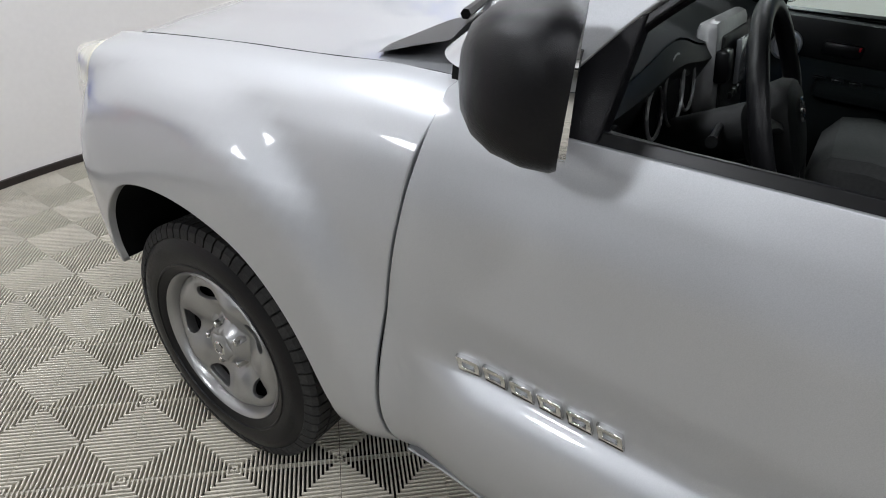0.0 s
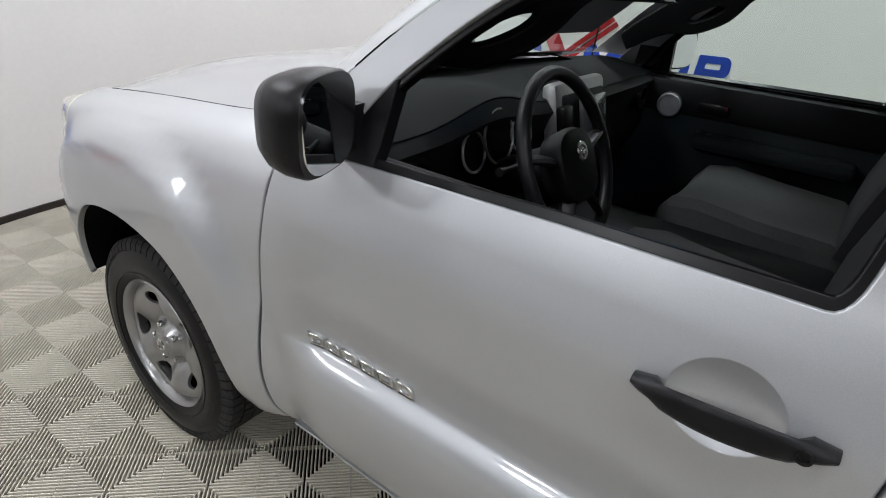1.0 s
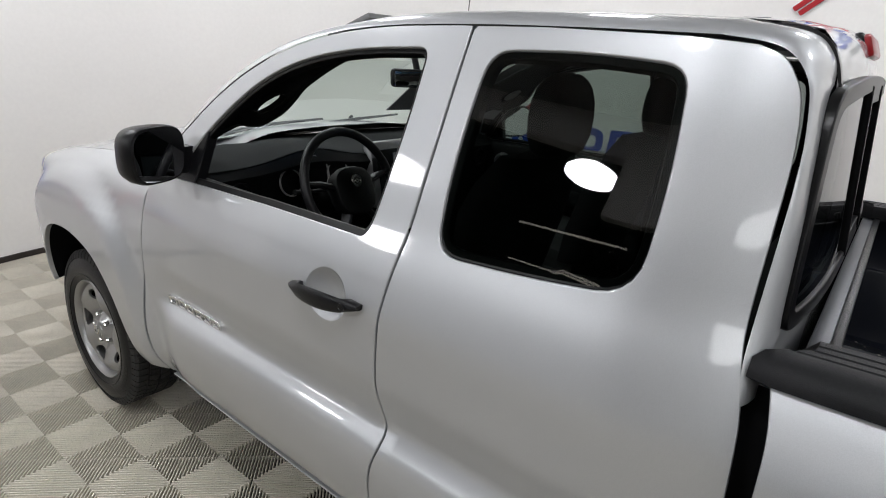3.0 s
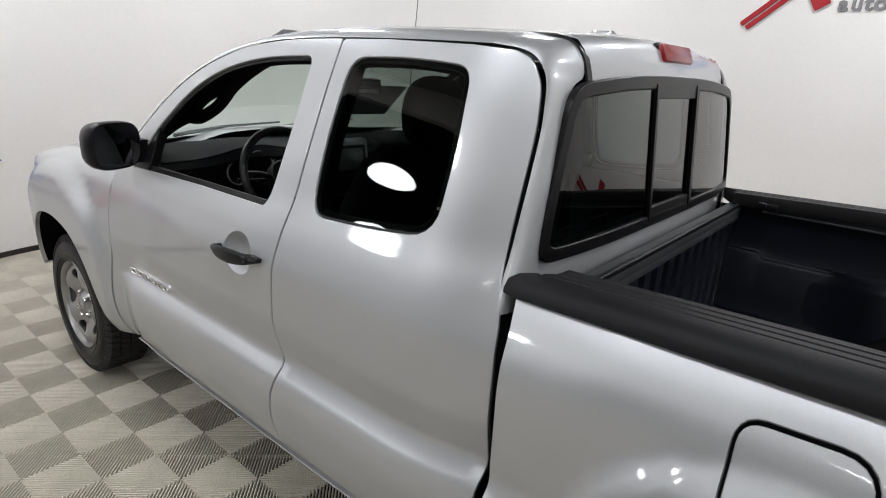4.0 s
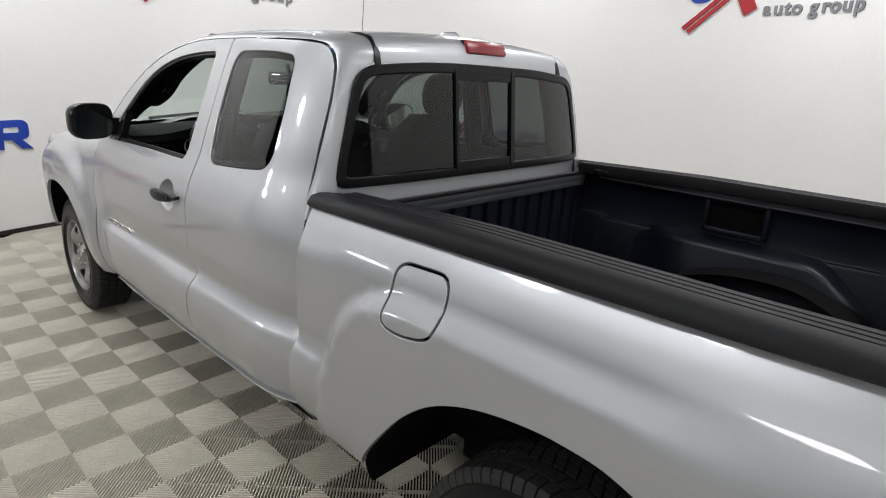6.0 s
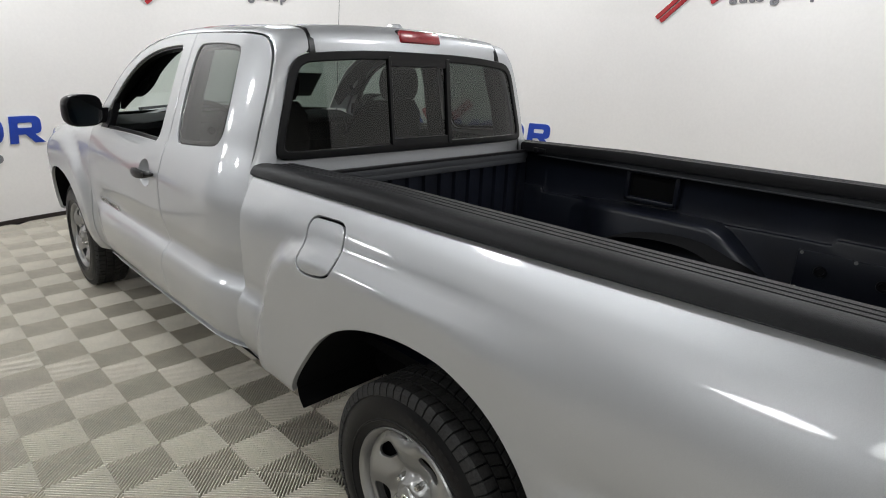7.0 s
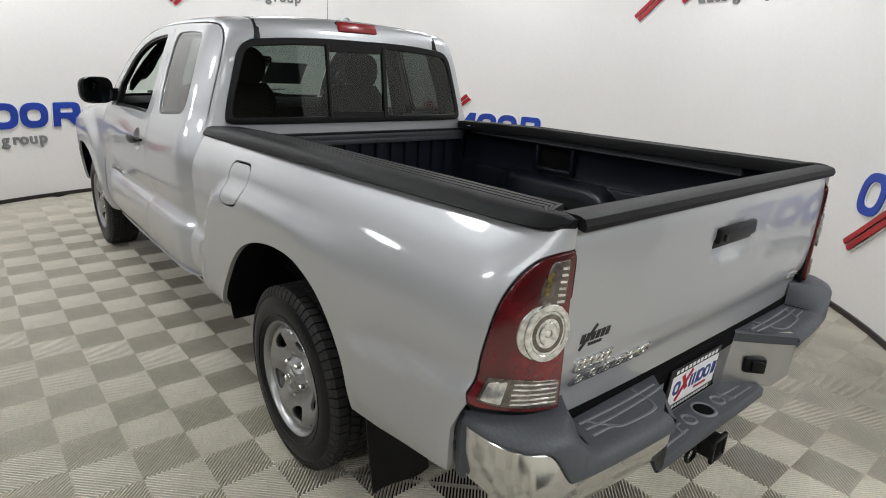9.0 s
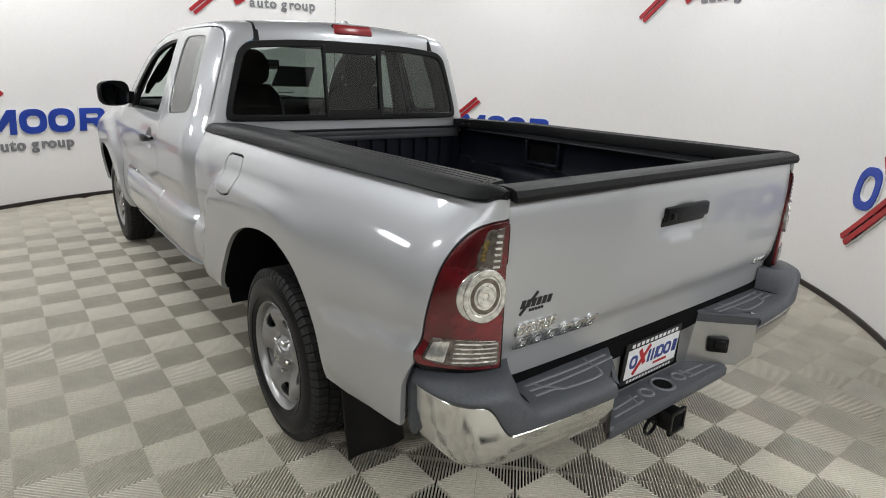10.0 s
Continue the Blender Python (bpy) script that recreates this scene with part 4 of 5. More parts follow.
for k in range(70):
    x, y = random.gauss(.56, .09), random.gauss(.70, .13)
    if not (.05 < x < .66 and .35 < y < .85):
        continue
    r, b = random.uniform(.002, .0055), len(verts)
    z = .659 if abs(((x + .60) / .10 + .5) % 1 - .5) < .30 else .650
    verts += [(x + r * 1.3, y, z + r * .3), (x, y + r, z + r * .3), (x - r, y, z + r * .3), (x, y - r * 1.2, z + r * .3), (x + r * .2, y, z + r), (x, y, z - r * .2)]
    faces += [(b + i, b + (i + 1) % 4, b + 4) for i in range(4)] + [(b + (i + 1) % 4, b + i, b + 5) for i in range(4)]
grit = raw("bed_grit", verts, faces, GRIT, None, shade=False)
tagged(grit, "pale grit scattered on the bed liner floor", "grit", kind="stuff")
leaf = loft("dry_leaf", [[(.61 + .030 * a, .665 + w * .014 * k, .663 + .004 * abs(k) + .003 * math.sin(3 * a)) for k in (-1, -.5, 0, .5, 1)] for a, w in ((-1, .1), (-.6, .8), (-.1, 1.0), (.5, .8), (1, .1))], LEAF, None, closed=False, caps=False)
tagged(leaf, "small brown dry leaf on the bed liner floor", "leaf")

# ---- tailgate ----
gate_y = curve([.65, .70, .73, .755, .79, .86, 1.0, 1.08, 1.118], [-1.022, -1.026, -1.031, -1.043, -1.051, -1.056, -1.058, -1.054, -1.044])


def gate_place(push=0.0):
    def place(x, z):
        dish = 0.0
        a = ((x - 0.0) / .135) ** 2 + ((z - .980) / .056) ** 2
        if a < 1:
            dish = 0.022 * (1 - a) ** 1.2
        return (x, gate_y(z) - push + 0.012 * (abs(x) / .71) ** 3 + dish, z)
    return place


gate = panel("tailgate", rounded([(-.709, .652), (.709, .652), (.709, 1.118), (-.709, 1.118)], 0.008), gate_place(), PAINT, truck, outward=(0, -1, 0), depth=0.03, step=0.02)
loft("tailgate_cap", [[(x, y, z) for y, z in [(-1.062, 1.112), (-1.066, 1.124), (-1.060, 1.138), (-1.045, 1.143), (-1.000, 1.143), (-.990, 1.138), (-.988, 1.125)]] for x in (-.708, -.705, -.35, 0, .35, .705, .708)], RAIL, gate, "black plastic cap on the tailgate")
box("inner_skin", (1.38, .02, .44), (0, -.992, .88), LINER, gate, bevel=0.004)
handle = box("tailgate_handle", (.226, .022, .044), (0, -1.060, 1.014), BLACK, gate, "black plastic pull handle", bevel=0.008)
bm = bmesh.new()
block(bm, (.236, .010, .062), (0, -1.052, 1.008), 0.006)
part("bezel", bm, TRIM, handle)
box("lock", (.020, .006, .020), (-.085, -1.0735, 1.010), TRIM, handle, bevel=0.003)
# chrome badge shapes, dealer sticker shapes: plain bars
random.seed(4)


def bar_run(name, mat, parent, place, s0, s1, z0, z1, count, lift, outward, rise=0.0, slant=0.0, hollow=True):
    """Chrome letter-sized blocks, each a small plate with a slot, as one badge."""
    w = (s1 - s0) / count
    for k in range(count):
        a, b = s0 + k * w, s0 + k * w + w * 0.74
        sl = slant * (z1 - z0)
        dz = rise * k / count
        o = [(a, z0 + dz), (b, z0 + dz), (b + sl, z1 + dz), (a + sl, z1 + dz)]
        h = []
        if hollow:
            m = abs(z1 - z0) * 0.20
            c, d = a + (b - a) * 0.16, a + (b - a) * 0.84
            h = [[(c + sl * .3, z0 + dz + m), (d + sl * .3, z0 + dz + m), (d + sl * .7, z1 + dz - m), (c + sl * .7, z1 + dz - m)]]
        panel(name, o, place, mat, parent, holes=h, outward=outward, lift=lift, depth=lift, step=0.02, roll=min(0.0022, lift * .4))


OUT_B = (0, -1, 0)
bar_run("badge_bar", CHROME, gate, gate_place(), -.660, -.530, .780, .806, 6, 0.008, OUT_B, slant=0.2)
bar_run("badge_bar", CHROME, gate, gate_place(), -.650, -.350, .738, .768, 6, 0.008, OUT_B, slant=0.3)
bar_run("badge_bar", CHROME, gate, gate_place(), .555, .660, .748, .766, 4, 0.005, OUT_B, slant=0.2)
bar_run("sticker_bar", INK, gate, gate_place(), -.655, -.550, .848, .868, 6, 0.0012, OUT_B, slant=0.3, hollow=False)
panel("sticker_stroke", stroke((-.655, .832), (-.600, .884), .008), gate_place(), INK, gate, outward=OUT_B, lift=0.0014, depth=0.001, step=0.03, roll=0.0003)
bar_run("sticker_line", INK, gate, gate_place(), -.625, -.575, .836, .843, 5, 0.0012, OUT_B, hollow=False)

# ---- tail lamps ----
for side in (-1, 1):
    out = (side * 0.6, -0.8, 0)
    edge = spline(LAMP_EDGE) + spline(LAMP_BASE)[1:]
    lamp = panel("tail_lamp", edge, bed_place(side, 0.004), RED, truck, "dark red tail lamp with clear sections", outward=out, step=0.02, depth=0.02)
    panel("lamp_surround", grow(edge, 0.014), bed_place(side, -0.006), TRIM, lamp, outward=out, step=0.02)
    o = rounded([(-1.124, 1.056), (-1.080, 1.050), (-1.066, 1.00), (-1.068, .968), (-1.124, .965)], 0.006)
    panel("turn_section", o, bed_place(side, 0.0065), LENS_GREY, lamp, "smoke-clear turn signal section", outward=out, step=0.015, depth=0.003)
    for k in range(6):
        z = .968 + .014 * k
        panel("flute", [(-1.120, z), (-1.104, z), (-1.104, z + .004), (-1.120, z + .004)], bed_place(side, 0.0085), LENS, lamp, outward=out, step=0.02, depth=0.002, roll=0.001)
    panel("amber_bulb", rounded([(-1.084, 1.03), (-1.074, 1.028), (-1.072, .985), (-1.082, .985)], 0.004), bed_place(side, 0.008), AMBER, lamp, outward=out, step=0.02, depth=0.002)
    panel("red_section", [(-1.139, 1.062), (-1.126, 1.060), (-1.126, .975), (-1.139, .975)], bed_place(side, 0.0062), RED, lamp, outward=out, step=0.02, depth=0.002)
    c = (-1.092, .904)
    ell = lambda rx, rz: [(c[0] - .002 + rx * math.cos(2 * math.pi * k / 36), c[1] + rz * math.sin(2 * math.pi * k / 36)) for k in range(36)]
    panel("reverse_lamp", ell(.044, .060), bed_place(side, 0.010), LENS, lamp, "round clear reversing lamp", outward=out, step=0.012, depth=0.008)
    panel("bezel_ring", ell(.044, .061), bed_place(side, 0.013), LENS, lamp, outward=out, step=0.012, depth=0.008, holes=[ell(.037, .051)], roll=0.003)
    panel("reflector", ell(.030, .041), bed_place(side, 0.0115), LENS_GREY, lamp, outward=out, step=0.012, depth=0.002, holes=[ell(.025, .034)])
    panel("bulb_ring", ell(.016, .022), bed_place(side, 0.014), LENS, lamp, outward=out, step=0.012, depth=0.004, holes=[ell(.008, .011)], roll=0.003)
    panel("side_section", [(u + .014, v) for u, v in ell(.044, .057)], bed_place(side, 0.0075), LENS, lamp, outward=out, step=0.015, depth=0.004)
    o = rounded([(-.985, .800), (-.978, .752), (-1.02, .742), (-1.08, .733), (-1.134, .728), (-1.132, .786), (-1.06, .796)], 0.006)
    panel("pale_corner", rounded([(-.990, .790), (-.985, .755), (-1.022, .747), (-1.026, .795)], .003), bed_place(side, .0085), LENS, lamp, outward=out, step=.02, depth=.002)
    panel("clear_section", o, bed_place(side, 0.007), LENS_GREY, lamp, "ribbed clear lower section", outward=out, step=0.02, depth=0.003)
    for k in range(5):
        z = .738 + .011 * k
        panel("flute", [(-1.128, z), (-1.04, z + .007), (-1.04, z + .0095), (-1.128, z + .0025)], bed_place(side, 0.009), LENS, lamp, outward=out, step=0.03, depth=0.002, roll=0.001)

# ---- rear bumper ----
bumper = box("rear_bumper", (1.40, .03, .22), (0, -1.000, .550), BLACK_AND_SHADE, truck, "chrome step bumper with grey plastic pads", bevel=0.01)
PLAN = [(-.868, -.930), (-.868, -.975), (-.862, -1.022), (-.845, -1.066), (-.810, -1.100), (-.750, -1.124), (-.66, -1.138), (-.52, -1.150), (-.395, -1.157)]
for side in (-1, 1):
    s = -side
    path = spline(PLAN, 9)
    rings, pads = [], []
    for i, p in enumerate(path):
        a, b = Vector(path[max(i - 1, 0)]), Vector(path[min(i + 1, len(path) - 1)])
        t = (b - a).normalized()
        nrm = Vector((t.y, -t.x))
        if nrm.dot(Vector((p[0], p[1] + 0.9))) < 0:
            nrm = -nrm
        hump = smooth(-.655, -.765, p[0])
        rise = .597 + .076 * hump
        top = .588 + .086 * smooth(-.735, -.805, p[0])
        low = .512 - .026 * smooth(-.95, -1.13, p[1])
        def at(d, z):
            return (s * (p[0] + nrm.x * d), p[1] + nrm.y * d, z)
        rings.append([at(-.03, top + .004), at(-.004, top), at(.004, top - .010), at(.003, (top + low) / 2 + .012), at(-.005, low + .030), at(-.018, low + .006), at(-.05, low)])
        inx = -.66 if p[0] < -.66 else -.66 + (p[0] + .66) / .265 * .41
        iny = max(p[1], -1.02) if p[0] < -.70 else -1.02
        lift = .006 * hump
        pads.append([at(.003, top - .006), at(.011, top - .002), at(.014, top + .006), at(.013, rise + .010), at(.006, rise + .022), at(-.006, rise + .029), at(-.022, rise + .031 + lift), (s * (.5 * p[0] + .5 * inx), .5 * p[1] + .5 * iny - .01, rise + .031 + lift), (s * inx, iny, rise + .030 + lift)])
    loft("chrome_face", rings, CHROME, bumper, "polished chrome bumper end", closed=False, caps=False)
    loft("end_cap", [[(s * -.855, -.906, z), (s * (-.876 - k), -.908, z), (s * (-.878 - k), -.926, z), (s * -.862, -.932, z)] for z, k in ((.525, -.006), (.56, 0), (.64, .002), (.675, 0), (.700, -.008))], PAD, bumper, "dark grey plastic bumper end cap")
    pad = loft("step_pad", pads, PAD, bumper, "dark grey plastic step pad", closed=False, caps=False)
    tube("pad_seam", [(s * -.646, -1.02, .628), (s * -.652, -1.08, .629), (s * -.668, -1.125, .627), (s * -.676, -1.148, .612)], .0022, TRIM, pad, sides=6)
    # tread: nested rounded bars
    deck = .6285
    def bar(points, r=.0042):
        tube("pad_tread", [(s * x, y, deck) for x, y in spline(points, 4)], r, PAD_RAISED, pad, sides=6, flat=.6)
    bar([(-.615, -1.045), (-.46, -1.052), (-.30, -1.050)])
    bar([(-.62, -1.068), (-.52, -1.075), (-.40, -1.074), (-.345, -1.072), (-.295, -1.070)])
    bar([(-.625, -1.092), (-.56, -1.096), (-.53, -1.110), (-.42, -1.118), (-.385, -1.100), (-.375, -1.050), (-.37, -1.030)])
    bar([(-.59, -1.045), (-.575, -1.07), (-.54, -1.105), (-.53, -1.110)])
    # slanted wall beside the lower step
    loft("step_cheek", [[(s * -.397, -1.160, .596), (s * -.397, -1.160, .478)], [(s * -.390, -1.144, .606), (s * -.362, -1.128, .432)], [(s * -.300, -1.065, .612), (s * -.280, -1.060, .432)], [(s * -.255, -1.020, .616), (s * -.225, -1.016, .432)], [(s * -.15, -1.014, .616), (s * -.15, -1.014, .432)], [(0, -1.014, .616), (0, -1.014, .432)]], STEEL, bumper, "silver recess wall of the bumper", closed=False, caps=False)
    loft("pad_edge", [[(s * -.396, -1.150, .627), (s * -.390, -1.168, .618), (s * -.393, -1.166, .590)], [(s * -.320, -1.085, .628), (s * -.314, -1.094, .620), (s * -.320, -1.092, .588)], [(s * -.250, -1.018, .628), (s * -.246, -1.024, .620), (s * -.250, -1.022, .588)]], PAD, bumper, closed=False, caps=False)
rings = []
for z, d in ((.386, .030), (.390, .010), (.405, 0), (.428, 0), (.438, .006), (.441, .016)):
    rings.append([(x * 1.0, y, z) for x, y in rounded([(-.335 + d, -1.122 + d), (.335 - d, -1.122 + d), (.235 - d * .5, -1.012), (-.235 + d * .5, -1.012)], .02)])
step_pad = loft("lower_step", rings, PAD, bumper, "grey plastic centre step")
for x0, y0, x1, y1 in ((-.28, -1.095, -.13, -1.090), (-.25, -1.068, -.12, -1.060), (.28, -1.095, .13, -1.090), (.25, -1.068, .12, -1.060), (.16, -1.098, .14, -1.045), (-.16, -1.098, -.14, -1.045)):
    tube("step_tread", [(x0, y0, .4415), ((x0 + x1) / 2, (y0 + y1) / 2, .4415), (x1, y1, .4415)], .004, PAD_RAISED, step_pad, sides=6, flat=.6)
for x, r in ((.01, .042), (-.08, .027), (.10, .027)):
    turned("cover_ring", [(.441, r), (.445, r - .003), (.445, r - .008), (.441, r - .011)], PAD_RAISED, step_pad, m=Matrix.Translation((x, -1.066, 0)) @ pose(0, 0, 0, 0, -90, 0), steps=28)
turned("hitch_cover", [(.4425, .030), (.4425, .0001)], BLACK_AND_SHADE, step_pad, m=Matrix.Translation((.01, -1.066, 0)) @ pose(0, 0, 0, 0, -90, 0), steps=24)
box("plug_socket", (.070, .034, .056), (.306, -1.080, .510), BLACK, bumper, "black trailer plug socket", bevel=0.008, turn=(0, 0, -48))
box("socket_cover", (.040, .012, .040), (.292, -1.098, .510), TRIM, bumper, bevel=0.005, turn=(0, 0, -48))
# registration plate: plain shapes only
plate = box("number_plate", (.304, .006, .146), (-.01, -1.024, .537), INK, bumper, "dealer plate with a black surround", bevel=0.003, turn=(4, 0, 0))
plate_m = pose(-.01, -1.0278, .537, 94, 0, 0)
prism("plate_face", [(-.140, -.052), (.140, -.052), (.140, .050), (-.140, .050)], PLATE, plate_m, 0.0012, plate)
for k in range(11):
    prism("caption_bar", [(-.125 + k * .0235, .056), (-.110 + k * .0235, .056), (-.110 + k * .0235, .068), (-.125 + k * .0235, .068)], PLATE, plate_m, 0.0008, plate)
for k in range(15):
    prism("caption_bar", [(-.120 + k * .0165, -.069), (-.110 + k * .0165, -.069), (-.110 + k * .0165, -.060), (-.120 + k * .0165, -.060)], PLATE, plate_m, 0.0008, plate)
o, i = ring_outline(.040, .046, .010, n=24)
for x in (-.105, .040, .080):
    oo = [(x + a, b + .004) for a, b in o]
    ii = [(x + a, b + .004) for a, b in i]
    panel("mark_ring", oo, lambda u, v: tuple(plate_m @ Vector((u, v, .0022))), PLATEBLUE, plate, holes=[ii], outward=OUT_B, depth=.001, step=.01, roll=.0003)
prism("mark_stroke", stroke((-.10, -.042), (-.025, .046), .014), SIGNRED, plate_m, 0.0026, plate)
prism("mark_stroke", stroke((-.078, .040), (-.045, -.016), .016), SIGNRED, plate_m, 0.0024, plate)
for x in (-.030, -.010, .010, .108):
    prism("mark_bar", [(x, -.018), (x + .011, -.018), (x + .014, .026), (x + .003, .026)], PLATEBLUE, plate_m, 0.0024, plate)
prism("mark_bar", [(.122, -.018), (.132, -.018), (.134, .024), (.124, .024)], PLATEBLUE, plate_m, 0.0024, plate)
prism("mark_bar", [(.01, -.036), (.085, -.036), (.085, -.028), (.01, -.028)], SIGNRED, plate_m, 0.0024, plate)
# tow hitch
hitch = box("tow_hitch", (.066, .34, .066), (.02, -.96, .335), TRIM, truck, "black square tow hitch receiver", bevel=0.006)
box("receiver_mouth", (.048, .01, .048), (.02, -1.127, .335), BLACK_AND_SHADE, hitch, bevel=0.003)
bm = bmesh.new()
for s, w in ((.082, .012),):
    block(bm, (s, w, .014), (.02, -1.128, .370), 0.003)
    block(bm, (s, w, .014), (.02, -1.128, .300), 0.003)
    block(bm, (.014, w, .07), (-.017, -1.128, .335), 0.003)
    block(bm, (.014, w, .07), (.057, -1.128, .335), 0.003)
part("receiver_collar", bm, TRIM, hitch)
tube("chain_loop", [(-.05 + .03 * math.cos(a), -1.08, .315 + .025 * math.sin(a)) for a in [k * math.pi / 8 for k in range(16)]], 0.006, TRIM, hitch, loop=True, sides=6)

# ---- wheels ----
def disc_depth(y, z):
    """How far the wheel's disc stands out, in metres from the wheel's middle."""
    r, a = math.hypot(y, z), math.atan2(z, y)
    spoke = 0.5 + 0.5 * math.cos(5 * (a - WIN_TURN) + math.pi)
    base = np.interp(r, [0, .048, .056, .075, .105, .150, .172, .181, .190], [.088, .088, .074, .054, .068, .081, .083, .080, .070])
    return float(base + 0.022 * (spoke - 0.40) * smooth(.062, .10, r) * smooth(.185, .150, r))


WIN_TURN = radians(20)


def wheel_parts():
    """One wheel at the origin, outside towards -x."""
    wheel = turned("wheel", [(-.088, .206), (-.094, .211), (-.098, .208), (-.094, .202), (-.084, .198), (-.072, .194), (-.02, .180), (.06, .178), (.09, .20)], STEEL, None, steps=60)
    tagged(wheel, "silver five-window steel wheel")
    o = [(.191 * math.cos(2 * math.pi * k / 80), .191 * math.sin(2 * math.pi * k / 80)) for k in range(80)]
    holes = []
    for k in range(5):
        a = WIN_TURN + 2 * math.pi * k / 5
        e, t = Vector((math.cos(a), math.sin(a))), Vector((-math.sin(a), math.cos(a)))
        pts = [(.117, -.022), (.117, .022), (.132, .040), (.153, .042), (.166, .026), (.166, -.026), (.153, -.042), (.132, -.040)]
        holes.append(rounded([tuple(e * r + t * w) for r, w in pts], 0.014))
    holes2 = []
    for k in range(5):
        a = WIN_TURN + 2 * math.pi * (k + 0.5) / 5
        e, t = Vector((math.cos(a), math.sin(a))), Vector((-math.sin(a), math.cos(a)))
        holes2.append([tuple(e * r + t * w) for r, w in [(.180, -.012), (.187, -.012), (.187, .012), (.180, .012)]])
    panel("wheel_disc", o, lambda u, v: (-disc_depth(u, v), u, v), STEEL, wheel, holes=holes + holes2, outward=(-1, 0, 0), step=0.010, depth=0.012, roll=0.003)
    rings = []
    for x, r, wave in ((-.050, .060, .014), (-.068, .056, .014), (-.082, .048, .010), (-.090, .040, .005), (-.094, .031, 0), (-.0965, .022, 0), (-.097, .001, 0)):
        rings.append([(x, (r - wave * (0.5 + 0.5 * math.cos(5 * (a - WIN_TURN))) * 1.3) * math.cos(a), (r - wave * (0.5 + 0.5 * math.cos(5 * (a - WIN_TURN))) * 1.3) * math.sin(a)) for a in [2 * math.pi * j / 60 for j in range(60)]])
    loft("hub_cap", rings, STEEL, wheel, "plain silver centre cap with five lobes", caps=False)
    turned("cap_mark", [(-.0965, .021), (-.0985, .019), (-.0985, .015), (-.0965, .013)], CHROME, wheel, steps=24)
    for k in range(5):
        a = WIN_TURN + 2 * math.pi * k / 5
        m = Matrix.Translation((0, .0615 * math.cos(a), .0615 * math.sin(a)))
        turned("lug_nut", [(-.055, .0115), (-.080, .0105), (-.086, .007), (-.087, .0001)], CHROME, wheel, m=m, steps=6)
    turned("brake_drum", [(-.045, .0001), (-.045, .176), (.06, .176)], BLACK_AND_SHADE, wheel, steps=32)
    prof = [(-.084, .200), (-.092, .209), (-.099, .220), (-.105, .238), (-.107, .256), (-.105, .274), (-.099, .292), (-.091, .308), (-.083, .319), (-.074, .3265), (-.050, .328), (0, .3285), (.050, .328), (.074, .3265), (.083, .319), (.091, .308), (.099, .292), (.107, .256), (.099, .220), (.084, .200)]
    tyre = turned("tyre", prof, RUBBER, wheel, "worn black all-season tyre", steps=72)
    # raised rings and plain bars on the sidewall
    turned("sidewall_ring", [(-.1035, .232), (-.1070, .234), (-.1072, .237), (-.1050, .239)], RUBBER, tyre, steps=72)
    verts, faces = [], []
    def block_at(a0, a1, x0, x1, r0, r1, skew=0.0):
        b = len(verts)
        for r, q in ((r0, 0.0), (r1, 0.06)):
            for a, x in ((a0, x0), (a1, x0), (a1 + skew, x1), (a0 + skew, x1)):
                am = (a0 + a1) / 2 + (skew if x == x1 else 0)
                a = a + (am - a) * q
                verts.append((x, r * math.cos(a), r * math.sin(a)))
        faces.extend([(b + 4, b + 5, b + 6, b + 7)] + [(b + i, b + (i + 1) % 4, b + 4 + (i + 1) % 4, b + 4 + i) for i in range(4)])
    n = 66
    for k in range(n):
        a = 2 * math.pi * k / n
        d = 2 * math.pi / n
        for x0, x1, off, sk in ((-.0835, -.047, 0, .010), (-.040, -.005, .5, .035), (.005, .040, .2, -.035), (.047, .0835, .7, -.010)):
            shoulder = x0 < -.08 or x1 > .08
            block_at(a + off * d, a + off * d + d * 0.86, x0, x1, .318 if shoulder else .3255, .334, sk)
    # shoulder lugs, sloping from the tread onto the sidewall
    for k in range(n):
        a, d = 2 * math.pi * k / n, 2 * math.pi / n
        for sx, off in ((-1, 0), (1, .7)):
            b = len(verts)
            for x, r in ((.0835, .3335), (.0925, .323), (.0985, .303), (.096, .300), (.082, .318)):
                for q in (a + off * d, a + (off + .84) * d):
                    verts.append((sx * x, r * math.cos(q), r * math.sin(q)))
            faces.extend([(b + 2 * i, b + 2 * i + 1, b + 2 * i + 3, b + 2 * i + 2) for i in range(4)] + [tuple(b + 2 * i for i in range(5)), tuple(b + 2 * i + 1 for i in range(4, -1, -1))])
    raw("tread", verts, faces, TREAD, tyre, shade=False)
    for mid, count in ((math.pi / 2, 9), (-math.pi / 2, 9)):
        verts, faces = [], []
        for k in range(count):
            a = mid + (k - count / 2) * 0.085
            b = len(verts)
            for x, r in ((-.1067, .262), (-.1045, .281)):
                for q in (0, .055):
                    verts.append((x - .0010, r * math.cos(a + q), r * math.sin(a + q)))
            faces.append((b, b + 1, b + 3, b + 2))
        raw("sidewall_marks", [(x + .0005, y, z) for x, y, z in verts], faces, RUBBER, tyre, shade=False)
    return wheel


proto = wheel_parts()
first = True
for x, y, turn in ((-1, FRONT_Y, 0), (-1, REAR_Y, 0), (1, FRONT_Y, 180), (1, REAR_Y, 180)):
    m = pose(x * WHEEL_X, y, WHEEL_R, 0, 0, turn) @ pose(0, 0, 0, 25 + 31 * y, 0, 0)
    if first:
        w, first = proto, False
        w.matrix_basis = m
    else:
        w = copy_thing(proto, m)
    w.parent = truck

